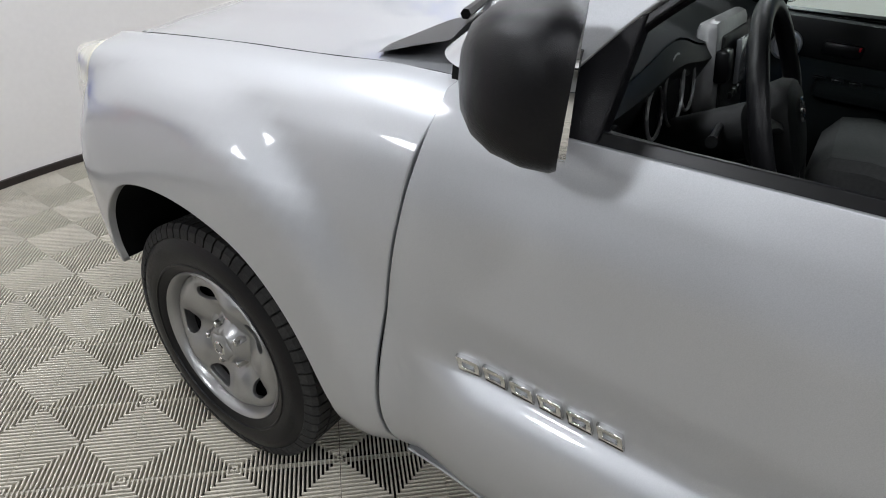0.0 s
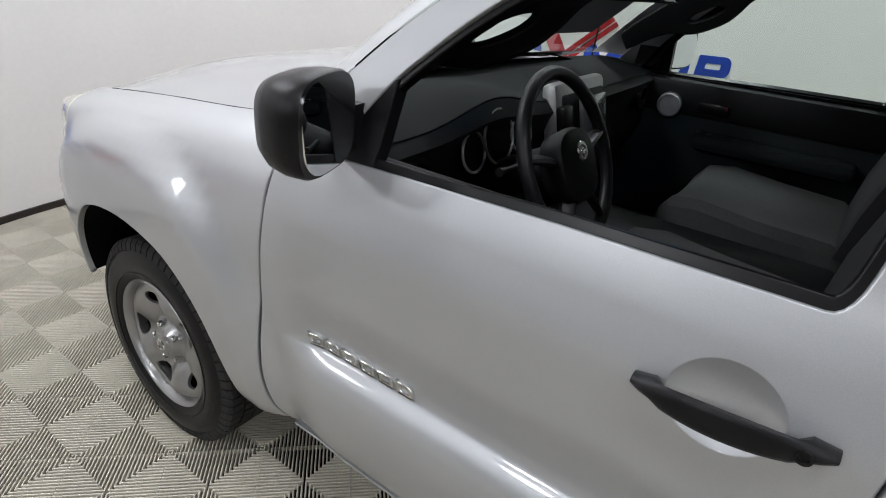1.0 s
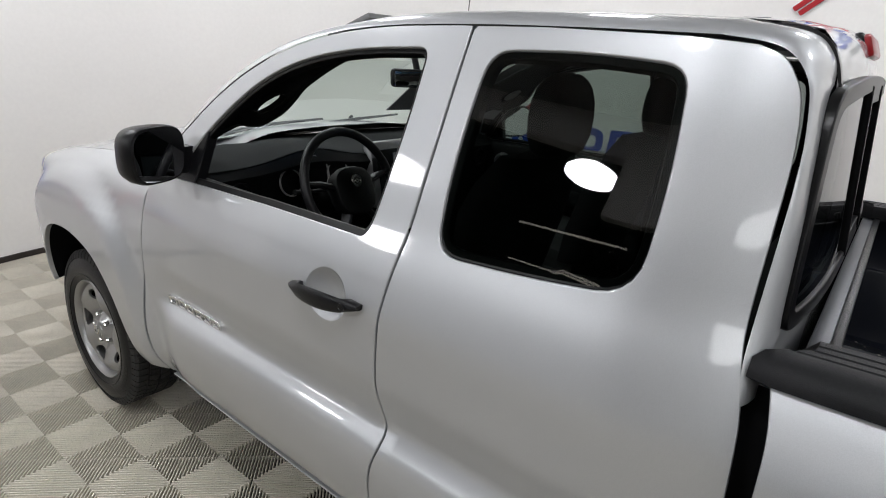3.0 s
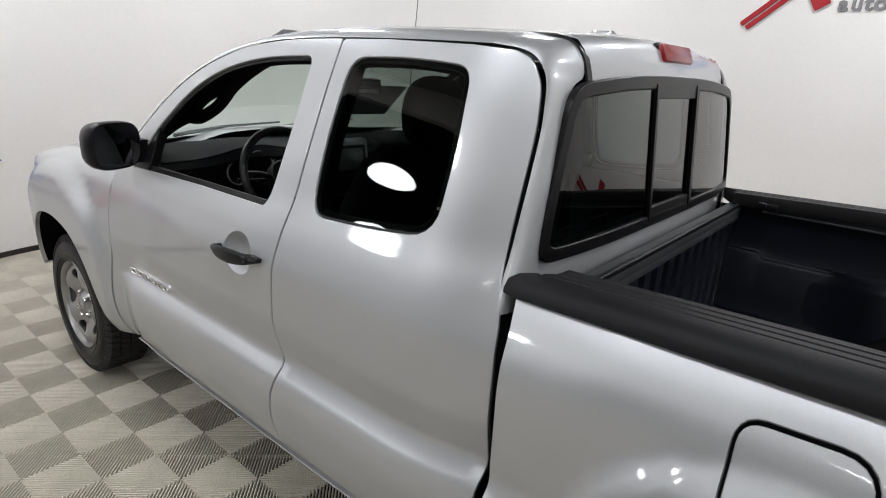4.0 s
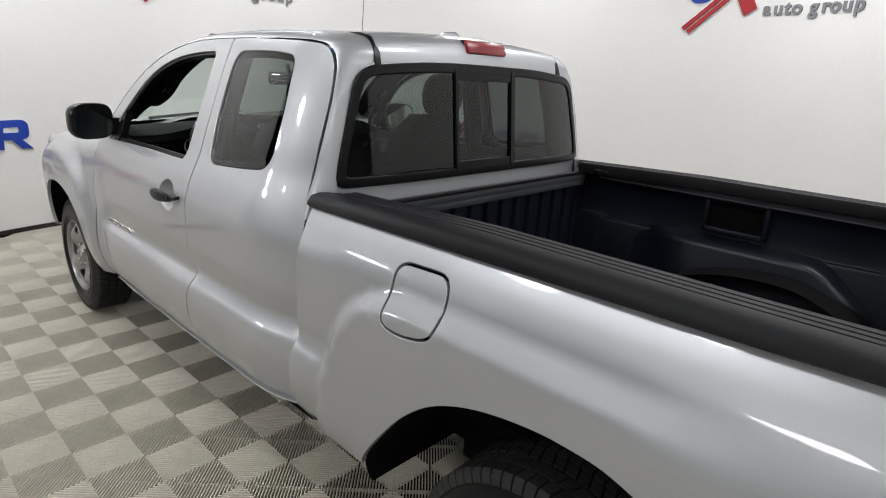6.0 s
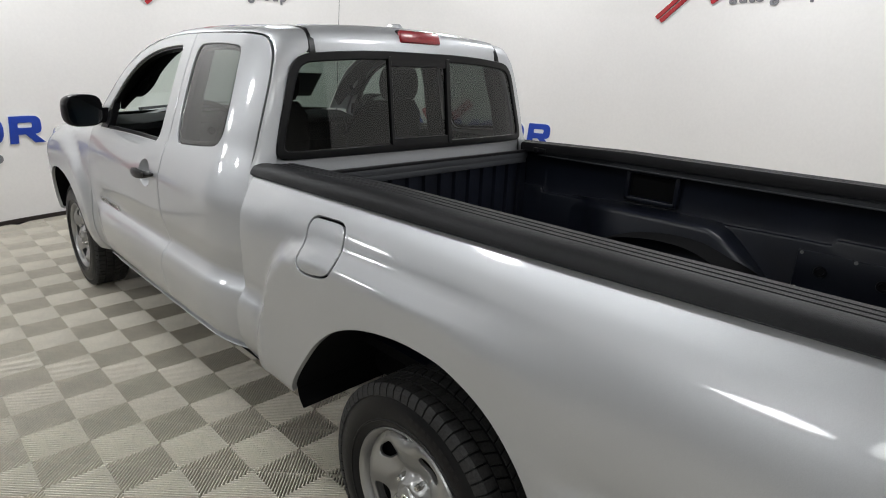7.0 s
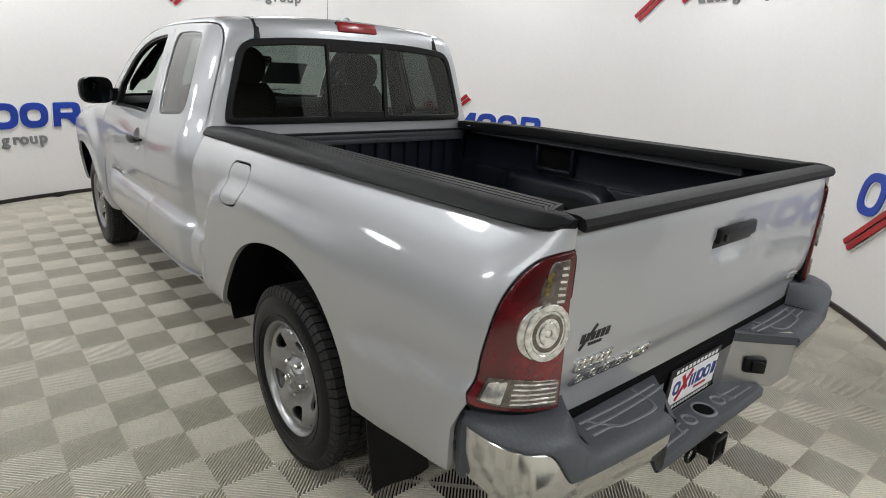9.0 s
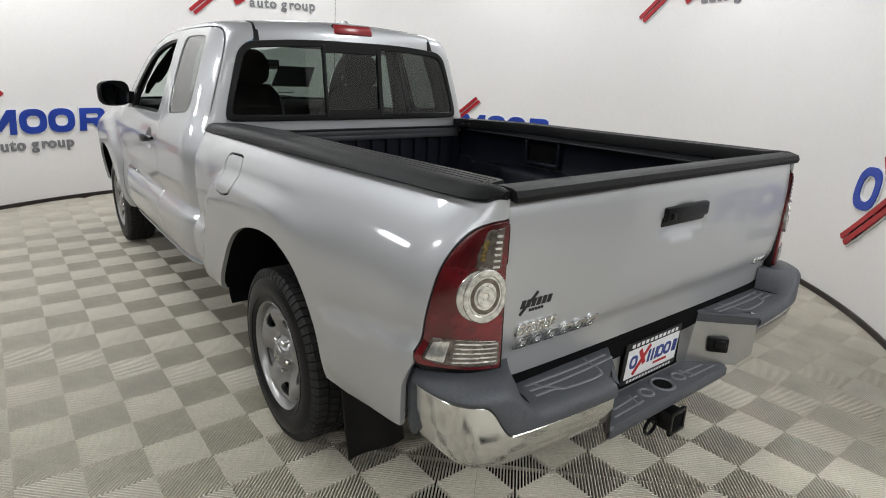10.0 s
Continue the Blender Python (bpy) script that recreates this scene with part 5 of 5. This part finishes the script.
# mud flaps, chassis and underbody
for side in (-1, 1):
    rings = [[(side * (.60 + .215 * k / 6), -.44 - .05 * (1 - v) ** 2 - .01 * math.sin(k), .15 + .40 * v) for k in range(7)] for v in (0, .25, .5, .75, 1)]
    back = [[(x, y + .006, z) for x, y, z in r][::-1] for r in rings]
    loft("mud_flap", [a + b for a, b in zip(rings, back)], RUBBER, truck, "black rubber mud flap")
    box("chassis_rail", (.09, 4.6, .12), (side * .47, 1.3, .43), BLACK_AND_SHADE, truck, bevel=0.01)
    tube("axle_half", [(side * .70, 0, WHEEL_R), (0, 0, WHEEL_R)], .045, BLACK_AND_SHADE, truck)
    box("inner_sill", (.10, 1.75, .14), (side * .76, 1.75, .43), BLACK_AND_SHADE, truck, bevel=0.02)
box("cab_floor", (1.56, 1.80, .05), (0, 1.78, .50), BLACK_AND_SHADE, truck, bevel=0.01)
box("engine_bay", (1.10, 1.1, .45), (0, 3.35, .72), BLACK_AND_SHADE, truck, bevel=0.03)
box("bed_underside", (1.30, 1.9, .06), (0, -.07, .60), BLACK_AND_SHADE, truck, bevel=0.01)

# ---- door furniture, mirrors, antenna ----
for side in (-1, 1):
    # pull handle: a tapered bar on two feet over the dish
    rings = []
    for k in range(17):
        s = k / 16
        y = 1.888 - .230 * s
        h = 0.0225 * (math.sin(math.pi * min(max(s, .02), .98)) ** 0.45)
        c = .966 + .012 * s
        out_by = .020 + .020 * math.sin(math.pi * s) ** 0.6
        w = cab_x(1.905, .966) * (1 - s) + cab_x(1.645, .978) * s + .004 * math.sin(math.pi * s)
        if s < 0.14 or s > 0.86:
            inner = -.006
        else:
            inner = out_by - .016
        rings.append([(side * (w + inner + (out_by - inner) * (0.5 - 0.5 * math.cos(q))), y, c + h * math.sin(q)) for q in [2 * math.pi * j / 12 for j in range(12)]])
    hd = loft("door_handle", rings, BLACK, truck, "black plastic pull handle")
    turned("key_lock", [(0, .0095), (.004, .0095), (.004, .006), (.002, .005), (.002, .0001)], TRIM, hd, m=Matrix.Translation((side * (cab_x(1.685, .975) + .032), 1.690, .977)) @ Matrix.Scale(side, 4, (1, 0, 0)), steps=20)
    # badge on the door
    pl = cab_place(side)
    bar_run("badge_bar", CHROME, truck, (lambda s, z, pl=pl: pl(2.528 - s, z)) if side < 0 else (lambda s, z, pl=pl: pl(2.24 + s, z)), 0, .285, .692, .718, 6, 0.009, (side, 0, 0), slant=-0.35)
    # mirror: housing, glass, foot
    cx, cz = .922, 1.190
    mm = Matrix.Translation((side * cx, 2.420, cz)) @ Matrix.Rotation(radians(side * -20), 4, "Z") @ Matrix.Scale(side, 4, (1, 0, 0))
    rings = []
    for y, k, dx in ((-.010, .965, 0), (-.004, 1.0, 0), (.025, .995, .002), (.058, .93, .010), (.083, .80, .020), (.100, .60, .030), (.110, .32, .036)):
        ring = []
        for j in range(36):
            c, s = math.cos(2 * math.pi * j / 36), math.sin(2 * math.pi * j / 36)
            ring.append(mm @ Vector((.098 * math.copysign(abs(c) ** .62, c) * k - dx, y, .079 * math.copysign(abs(s) ** .58, s) * k)))
        rings.append(ring)
    mir = loft("side_mirror", rings, BLACK, truck, "black plastic door mirror")
    shape = [(.089 * math.copysign(abs(math.cos(q)) ** .60, math.cos(q)), .070 * math.copysign(abs(math.sin(q)) ** .60, math.sin(q))) for q in [2 * math.pi * j / 36 for j in range(36)]]
    raw("mirror_glass", [mm @ Vector((x, -.0125 + .05 * z - .03 * x, z)) for x, z in shape] + [mm @ Vector((x, -.003 + .05 * z - .03 * x, z)) for x, z in shape],
        [tuple(range(36))[::-1], tuple(range(36, 72))] + [(j, (j + 1) % 36, 36 + (j + 1) % 36, 36 + j) for j in range(36)], MIRROR, mir, "mirror glass")
    loft("mirror_foot", [[(side * (.80 + dx), y, z) for y, z in [(2.450 + sh, 1.125), (2.54 + sh, 1.125), (2.53 + sh, 1.20), (2.450 + sh, 1.20)]] for dx, sh in ((0, 0), (.04, -.005), (.08, -.012))], BLACK, mir)
    panel("sail_panel", rounded([(2.525, 1.10, .01), (2.405, 1.10, .01), (2.395, 1.255, .01), (2.43, 1.225, .02)], .01), cab_place(side, -.004), BLACK, mir, outward=(side, 0, 0), step=0.02, depth=0.03)
tube("antenna", [(.80, 2.72, 1.10), (.80, 2.66, 1.95)], [.004, .0016], TRIM, truck, "thin black whip antenna", sides=6)
tube("roof_marker", [(.10, 1.16, 1.618), (.10, 1.19, 1.634), (.10, 1.25, 1.634), (.10, 1.30, 1.622)], [.006, .014, .014, .006], PAINT, truck, sides=8)
for x in (.30,):
    tube("washer_jet", [(x, 2.98, 1.165), (x, 2.965, 1.178)], .008, TRIM, truck, sides=8)


# ---- the cabin ----
def dash_section(x):
    """Dashboard outline, along and up, at a place across the cabin."""
    hump = 0.045 * math.exp(-((x + .37) / .17) ** 2)
    swell = 0.03 * (1 - (x / .76) ** 2)
    bow = 1 - (x / .765) ** 2
    return [(2.655 + .15 * bow, 1.138), (2.60 + .11 * bow, 1.138 + hump * .3), (2.52, 1.122 + hump), (2.455 - swell * .4, 1.108 + hump), (2.435 - swell * .4, 1.085 + hump * .6), (2.47 - swell * .4, 1.00), (2.455 - swell * .4, .92), (2.50, .82), (2.58, .70), (2.655, .66)]


dash = loft("dashboard", [[(x, y, z) for y, z in dash_section(x)] for x in np.linspace(-.765, .765, 33)], DASH, truck, "black plastic dashboard")
loft("dash_top", [[(x, y, z + .004) for y, z in dash_section(x)[:4]] for x in np.linspace(-.755, .755, 33)], DASHTOP, dash, "dark green-grey dash top", closed=False, caps=False)
for x, r, dz in ((-.475, .044, -.018), (-.372, .062, 0), (-.265, .048, -.01)):
    tube("gauge_ring", [(x + r * math.cos(a), 2.425 + .22 * r * math.sin(a), 1.070 + dz + r * math.sin(a)) for a in [2 * math.pi * k / 32 for k in range(32)]], .0035, DASH_SILVER, dash, "silver gauge ring", loop=True, sides=6)
    raw("gauge_face", [(x + r * math.cos(a), 2.432 + .22 * r * math.sin(a), 1.070 + dz + r * math.sin(a)) for a in [2 * math.pi * k / 32 for k in range(32)]], [tuple(range(32))], BLACK_AND_SHADE, dash)
# centre stack
stack = box("console_face", (.33, .05, .26), (.06, 2.425, 1.03), DASH_SILVER, dash, "silver-grey centre stack with a screen", bevel=0.02, turn=(-12, 0, 0))
box("stack_face", (.27, .02, .22), (.06, 2.400, 1.02), DASH, stack, bevel=0.008, turn=(-12, 0, 0))
box("screen", (.165, .012, .098), (.075, 2.384, 1.070), SCREEN, stack, "grey glossy display", bevel=0.004, turn=(-12, 0, 0))
box("vent", (.055, .03, .07), (-.075, 2.400, 1.07), TRIM, stack, bevel=0.008, turn=(-12, 0, 0))
bm = bmesh.new()
for k in range(3):
    block(bm, (.03, .02, .016), (.03 + .045 * k, 2.386, .988), 0.003, turn=(-12, 0, 0))
part("stack_button", bm, TRIM, stack)
for k in range(3):
    turned("knob", [(0, .020), (-.02, .018), (-.022, .0001)], TRIM, stack, m=Matrix.Translation((-.01 + .07 * k, 2.40, .945)) @ pose(0, 0, 0, 0, 0, 90), steps=20)
for x in (-.66, .66):
    m = Matrix.Translation((x, 2.445, 1.03)) @ pose(0, 0, 0, 0, 0, 90)
    turned("air_vent", [(.0, .045), (-.014, .043), (-.014, .036), (.01, .034), (.01, .0001)], TRIM, dash, "round air vent", m=m, steps=28)
box("console", (.24, .75, .30), (.0, 2.05, .66), DASH, truck, bevel=0.03)

# steering wheel
SW = pose(-.365, 2.245, 1.060, -24, 0, 0)
steer = tube("steering_wheel", [SW @ Vector((.187 * math.cos(a), 0, .187 * math.sin(a))) for a in [2 * math.pi * k / 48 for k in range(48)]], .0155, LEATHER, truck, "black leather steering wheel", loop=True, sides=10)
rings = []
for y, k in ((-.030, .75), (-.022, .93), (-.005, 1.0), (.03, .9), (.05, .6)):
    rings.append([SW @ Vector((.085 * k * math.copysign(abs(math.cos(a)) ** .7, math.cos(a)), y, -.012 + .078 * k * math.copysign(abs(math.sin(a)) ** .7, math.sin(a)) * (1.0 if math.sin(a) > 0 else 1.15))) for a in [2 * math.pi * j / 28 for j in range(28)]])
loft("hub_pad", rings, DASH, steer, "black hub cover")
turned("hub_mark", [(-.033, .022), (-.036, .020), (-.036, .014), (-.033, .012)], CHROME, steer, m=SW @ Matrix.Translation((0, 0, .012)) @ pose(0, 0, 0, 0, 0, 90), steps=24)
turned("hub_mark", [(-.033, .010), (-.0355, .008), (-.0355, .004), (-.033, .003)], CHROME, steer, m=SW @ Matrix.Translation((0, 0, .012)) @ pose(0, 0, 0, 0, 0, 90), steps=16)
for a in (math.radians(10), math.radians(170), math.radians(-60), math.radians(-120)):
    d = Vector((math.cos(a), 0, math.sin(a)))
    tube("spoke", [SW @ (d * .06 + Vector((0, .005, -.01))), SW @ (d * .13), SW @ (d * .180)], [.022, .018, .012], LEATHER, steer, sides=8, flat=.6)
tube("steering_column", [SW @ Vector((0, .03, -.01)), (-.365, 2.46, .94)], .05, DASH, truck, sides=14)
tube("column_stalk", [(-.38, 2.33, 1.035), (-.50, 2.32, 1.045), (-.545, 2.315, 1.05)], [.006, .006, .010], DASH, truck, sides=8)


def seat(x, cloth):
    """Front seat: cushion, bolsters, backrest, headrest on two rods."""
    base = box("front_seat", (.46, .50, .12), (x, 1.88, .66), DASH, truck, "grey cloth bucket seat", bevel=0.03)
    rings = []
    for y, h, w in ((1.66, .80, .20), (1.72, .835, .235), (1.90, .845, .245), (2.05, .862, .245), (2.13, .85, .235), (2.165, .80, .21), (2.165, .72, .20)):
        rings.append([(x + w * u, y, h + .022 * abs(u) ** 3 - (.03 if abs(u) > .97 else 0)) for u in (-1, -.9, -.75, -.5, -.2, 0, .2, .5, .75, .9, 1)] + [(x + w, y, .70), (x - w, y, .70)])
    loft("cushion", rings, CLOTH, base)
    rings = []
    for z, y, w, d in ((.82, 1.66, .235, .10), (.95, 1.635, .245, .12), (1.10, 1.595, .24, .12), (1.22, 1.555, .21, .10), (1.285, 1.535, .15, .07)):
        n = 20
        rings.append([(x + w * math.copysign(abs(math.cos(a)) ** .5, math.cos(a)), y + d * .5 * math.copysign(abs(math.sin(a)) ** .6, math.sin(a)) + .025 * abs(math.cos(a)) ** 3, z) for a in [2 * math.pi * j / n for j in range(n)]])
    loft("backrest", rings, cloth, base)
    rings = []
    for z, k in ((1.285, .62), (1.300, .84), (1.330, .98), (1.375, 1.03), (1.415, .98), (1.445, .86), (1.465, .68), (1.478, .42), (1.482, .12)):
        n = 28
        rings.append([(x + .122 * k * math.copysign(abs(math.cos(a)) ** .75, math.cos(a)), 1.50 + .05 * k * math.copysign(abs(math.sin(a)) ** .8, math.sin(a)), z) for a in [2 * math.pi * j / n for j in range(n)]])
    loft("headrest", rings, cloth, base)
    for dx in (-.05, .05):
        tube("headrest_rod", [(x + dx, 1.505, 1.33), (x + dx, 1.53, 1.25)], .006, CHROME, base, sides=8)
    return base


seat(-.37, CLOTH_SHADED)
seat(.37, CLOTH_SHADED)
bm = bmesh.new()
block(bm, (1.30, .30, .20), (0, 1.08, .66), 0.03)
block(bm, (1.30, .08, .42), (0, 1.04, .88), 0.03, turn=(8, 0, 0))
part("rear_bench", bm, CLOTH_SHADED, truck, "cloth rear jump seats, darkened for the dim cabin")
box("headliner", (0.98, 0.84, .012), (0, 1.44, 1.586), HEADLINER, truck, bevel=0.004)
for side in (-1, 1):
    # inner door trim: dark belt band, grey insert, arm rest
    trim = box("door_lining", (.03, .98, .48), (side * .775, 2.12, .80), DOORTRIM, truck, "dark grey moulded door lining", bevel=0.012)
    box("belt_band", (.05, 1.00, .125), (side * .772, 2.115, 1.040), DASH, trim, "black upper door band", bevel=0.02)
    box("arm_rest", (.10, .52, .06), (side * .735, 1.98, .905), DOORTRIM, trim, bevel=0.025)
    bm = bmesh.new()
    for k in range(3):
        block(bm, (.022, .035, .008), (side * .715, 2.13 + .05 * k, .937), 0.003)
    part("window_switch", bm, TRIM, trim)
    box("pull_pocket", (.012, .16, .05), (side * .757, 1.97, .80), BLACK_AND_SHADE, trim, bevel=0.01)
    turned("door_tweeter", [(.002, .046), (-.012, .044), (-.014, .037), (-.004, .035), (-.004, .0001)], DASH_SILVER, trim, "round silver-ringed vent", m=Matrix.Translation((side * .742, 2.355, 1.010)) @ Matrix.Scale(-side, 4, (1, 0, 0)) @ pose(0, 0, 0, 0, 0, 180), steps=32)
    box("door_release", (.012, .11, .04), (side * .745, 2.20, 1.02), TRIM, trim, bevel=0.008)
    box("release_mark", (.003, .006, .012), (side * .738, 2.155, 1.03), REDBRIGHT, trim, bevel=0.001)
    # added strip that stops light leaking through the gap between the doors
    box("light_leak_filler", (.03, .14, .72), (side * .795, 1.60, .80), BLACK_AND_SHADE, truck, bevel=0.004)
    box("rear_lining", (.03, .60, .62), (side * .765, 1.28, .80), DOORTRIM, truck, bevel=0.02)
    # pillar linings
    mid, along, up = Vector((side * .640, 2.285, 1.335)), Vector((0, -.893, .450)), Vector((0, .450, .893))
    def lining(u, v, side=side, mid=mid, along=along, up=up):
        p = mid + along * u + up * v
        return (side * (.640 - .16 * u - .30 * v), p.y, p.z)
    edge = spline([(-.30, -.016), (-.22, -.010), (-.14, -.014), (-.10, -.030), (-.055, -.046), (0, -.050), (.055, -.046), (.10, -.030), (.14, -.012), (.22, .000), (.30, .002), (.38, -.006)], 4) + [(.38, .022), (.26, .052), (.10, .070), (-.10, .070), (-.24, .050), (-.30, .035)]
    grip = [(.066 * math.copysign(abs(math.cos(a)) ** .8, math.cos(a)), -.004 + .019 * math.sin(a)) for a in [2 * math.pi * k / 28 for k in range(28)]]
    panel("pillar_lining", edge, lining, DASH, truck, "black pillar lining with an oval grab handle", holes=[grip], outward=(-side, 0, 0), step=0.03, depth=0.022, roll=0.006)
    for y0, y1 in ((1.60, 1.57),):
        tube("centre_pillar", [(side * .755, y0, 1.08), (side * .70, y0 - .01, 1.32), (side * .63, y1 - .01, 1.55)], [.05, .045, .04], DOORTRIM, truck, sides=10)
    tube("rear_pillar", [(side * .715, 1.03, 1.08), (side * .655, 1.035, 1.30), (side * .575, 1.05, 1.51)], [.045, .045, .04], DOORTRIM, truck, sides=10)
# clear glass in the far front door; the near one is wound down
for ob in [o for o in truck.children if o.name.startswith("front_door")]:
    if ob.data.vertices[0].co.x > 0:
        panel("window_glass", grow(FRONT_WINDOW, -0.004), cab_place(1, -0.012), GLASS, ob, "clear door glass", outward=(1, 0, 0), depth=0)
# inside mirror and visors
mirror = box("inside_mirror", (.235, .035, .066), (.02, 2.295, 1.405), DASH, truck, "black inside mirror", bevel=0.014, turn=(-8, 0, -26))
box("mirror_face", (.215, .004, .052), (.010, 2.278, 1.403), MIRROR, mirror, bevel=0.001, turn=(-8, 0, -26))
tube("mirror_stem", [(.02, 2.31, 1.42), (.02, 2.33, 1.48)], .012, DASH, mirror, sides=8)
for x in (-.36, .36):
    box("sun_visor", (.40, .17, .016), (x, 2.06, 1.555), HEADLINER, truck, bevel=0.006, turn=(-20, 0, 0))
# wipers and their pivots
for x0, x1 in ((-.55, .02), (-.02, .50)):
    tube("wiper", [(x0, 2.86 - .14 * (x0 / .7) ** 2, 1.165), ((x0 + x1) / 2, 2.865, 1.180), (x1, 2.85, 1.192)], [.010, .007, .005], TRIM, truck, sides=6)
# paper price sheet behind the windscreen
sheet = raw("window_sheet", [(.22, 2.66, 1.245), (.52, 2.62, 1.245), (.49, 2.43, 1.40), (.21, 2.46, 1.40), (.22, 2.657, 1.243), (.52, 2.617, 1.243), (.49, 2.427, 1.398), (.21, 2.457, 1.398)],
            [(0, 1, 2, 3), (4, 5, 6, 7), (0, 1, 5, 4), (1, 2, 6, 5), (2, 3, 7, 6), (3, 0, 4, 7)], SIGNGREY, truck, "dark back of a paper sheet behind the windscreen", shade=False)


# ---- the floor ----
PITCH = 0.1964 * math.sqrt(2)      # a tile's width; the tiles lie at 45 degrees to the truck
X0, Y0 = -0.921 + 0.1964, 0.003    # the middle of one tile
n = 72
floor = raw("floor", [tuple(around(360 * i / n, -0.020, RADIUS + 0.1)) for i in range(n)] + [tuple(around(360 * i / n, -0.06, RADIUS + 0.1)) for i in range(n)],
            [tuple(range(n)), tuple(range(n, 2 * n))] + [(i, (i + 1) % n, n + (i + 1) % n, n + i) for i in range(n)], UNDER)
tagged(floor, "beige ribbed plastic tiles on a dark base", "floor", kind="structure")
hall_floor = raw("hall_floor", [(-11, -9, -0.07), (-11, 9, -0.07), (6, 9, -0.07), (6, -9, -0.07), (-11, -9, -0.1), (-11, 9, -0.1), (6, 9, -0.1), (6, -9, -0.1)],
                 [(0, 1, 2, 3), (4, 5, 6, 7), (0, 1, 5, 4), (1, 2, 6, 5), (2, 3, 7, 6), (3, 0, 4, 7)], HALLFLOOR, shade=False)
tagged(hall_floor, "unseen beige floor of the hall beyond the doorway", "floor", kind="structure")

RIBS = 12


def tile_geometry(bevel=0.0010, seam=0.0007, deep=-0.019):
    """One tile: in each quarter, L-shaped ribs run round the tile's corner; a thin lower web runs along its edges."""
    verts, faces = [], []
    h = PITCH / 2
    gap = h / RIBS
    for sx, sy in ((1, 1), (-1, 1), (-1, -1), (1, -1)):
        for k in range(RIBS):
            o, i = (k + 0.69) * gap, (k + 0.31) * gap
            prof = [(o, deep), (o, -bevel), (o - bevel, 0.0), (i + bevel, 0.0), (i, -bevel), (i, deep)]
            b = len(verts)
            for r, z in prof:
                for x, y in ((r, seam), (r, r), (seam, r)):
                    verts.append((sx * (h - x), sy * (h - y), z))
            for p in range(len(prof) - 1):
                for c in range(2):
                    q = b + p * 3 + c
                    faces.append((q, q + 1, q + 4, q + 3))
    # webs along the four edges
    for k in range(4):
        m = Matrix.Rotation(k * math.pi / 2, 4, "Z")
        b = len(verts)
        for x, z in ((h - seam, deep), (h - seam, -0.007), (h - 0.003, -0.007), (h - 0.003, deep)):
            for y in (-h + seam, h - seam):
                verts.append(tuple(m @ Vector((x, y, z))))
        for p in range(3):
            faces.append((b + 2 * p, b + 2 * p + 1, b + 2 * p + 3, b + 2 * p + 2))
    return verts, faces


tv, tf = tile_geometry()
tile_mesh = bpy.data.meshes.new("floor_tile")
tile_mesh.from_pydata(tv, [], tf)
tile_mesh.materials.append(TILE)
quarter = Matrix.Rotation(radians(45), 4, "Z")
spots = []
C = PITCH / math.sqrt(2)
for a in range(-40, 45):
    for b in range(-40, 45):
        if (a + b) % 2:
            continue
        x, y = X0 + a * C, Y0 + b * C
        if math.hypot(x - CX, y - CY) < RADIUS + 0.06:
            spots.append((x, y))
spots.sort(key=lambda s: math.hypot((s[0] + 1.3) / 1.0, (s[1] - 1.6) / 1.9))
for x, y in spots[:300]:
    ob = new("floor_tile", tile_mesh)
    ob.matrix_basis = Matrix.Translation((x, y, 0)) @ quarter
    ob.parent = floor
tq = [quarter @ Vector(v) for v in tv]
verts, faces = [], []
for x, y in spots[300:]:
    k = len(verts)
    verts += [(v.x + x, v.y + y, v.z) for v in tq]
    faces += [tuple(i + k for i in f) for f in tf]
me = bpy.data.meshes.new("floor_tiles")
me.from_pydata(verts, [], faces)
rest = link("floor_tiles", me, TILE, floor, "further beige ribbed floor tiles")
tagged(rest, kind="stuff")
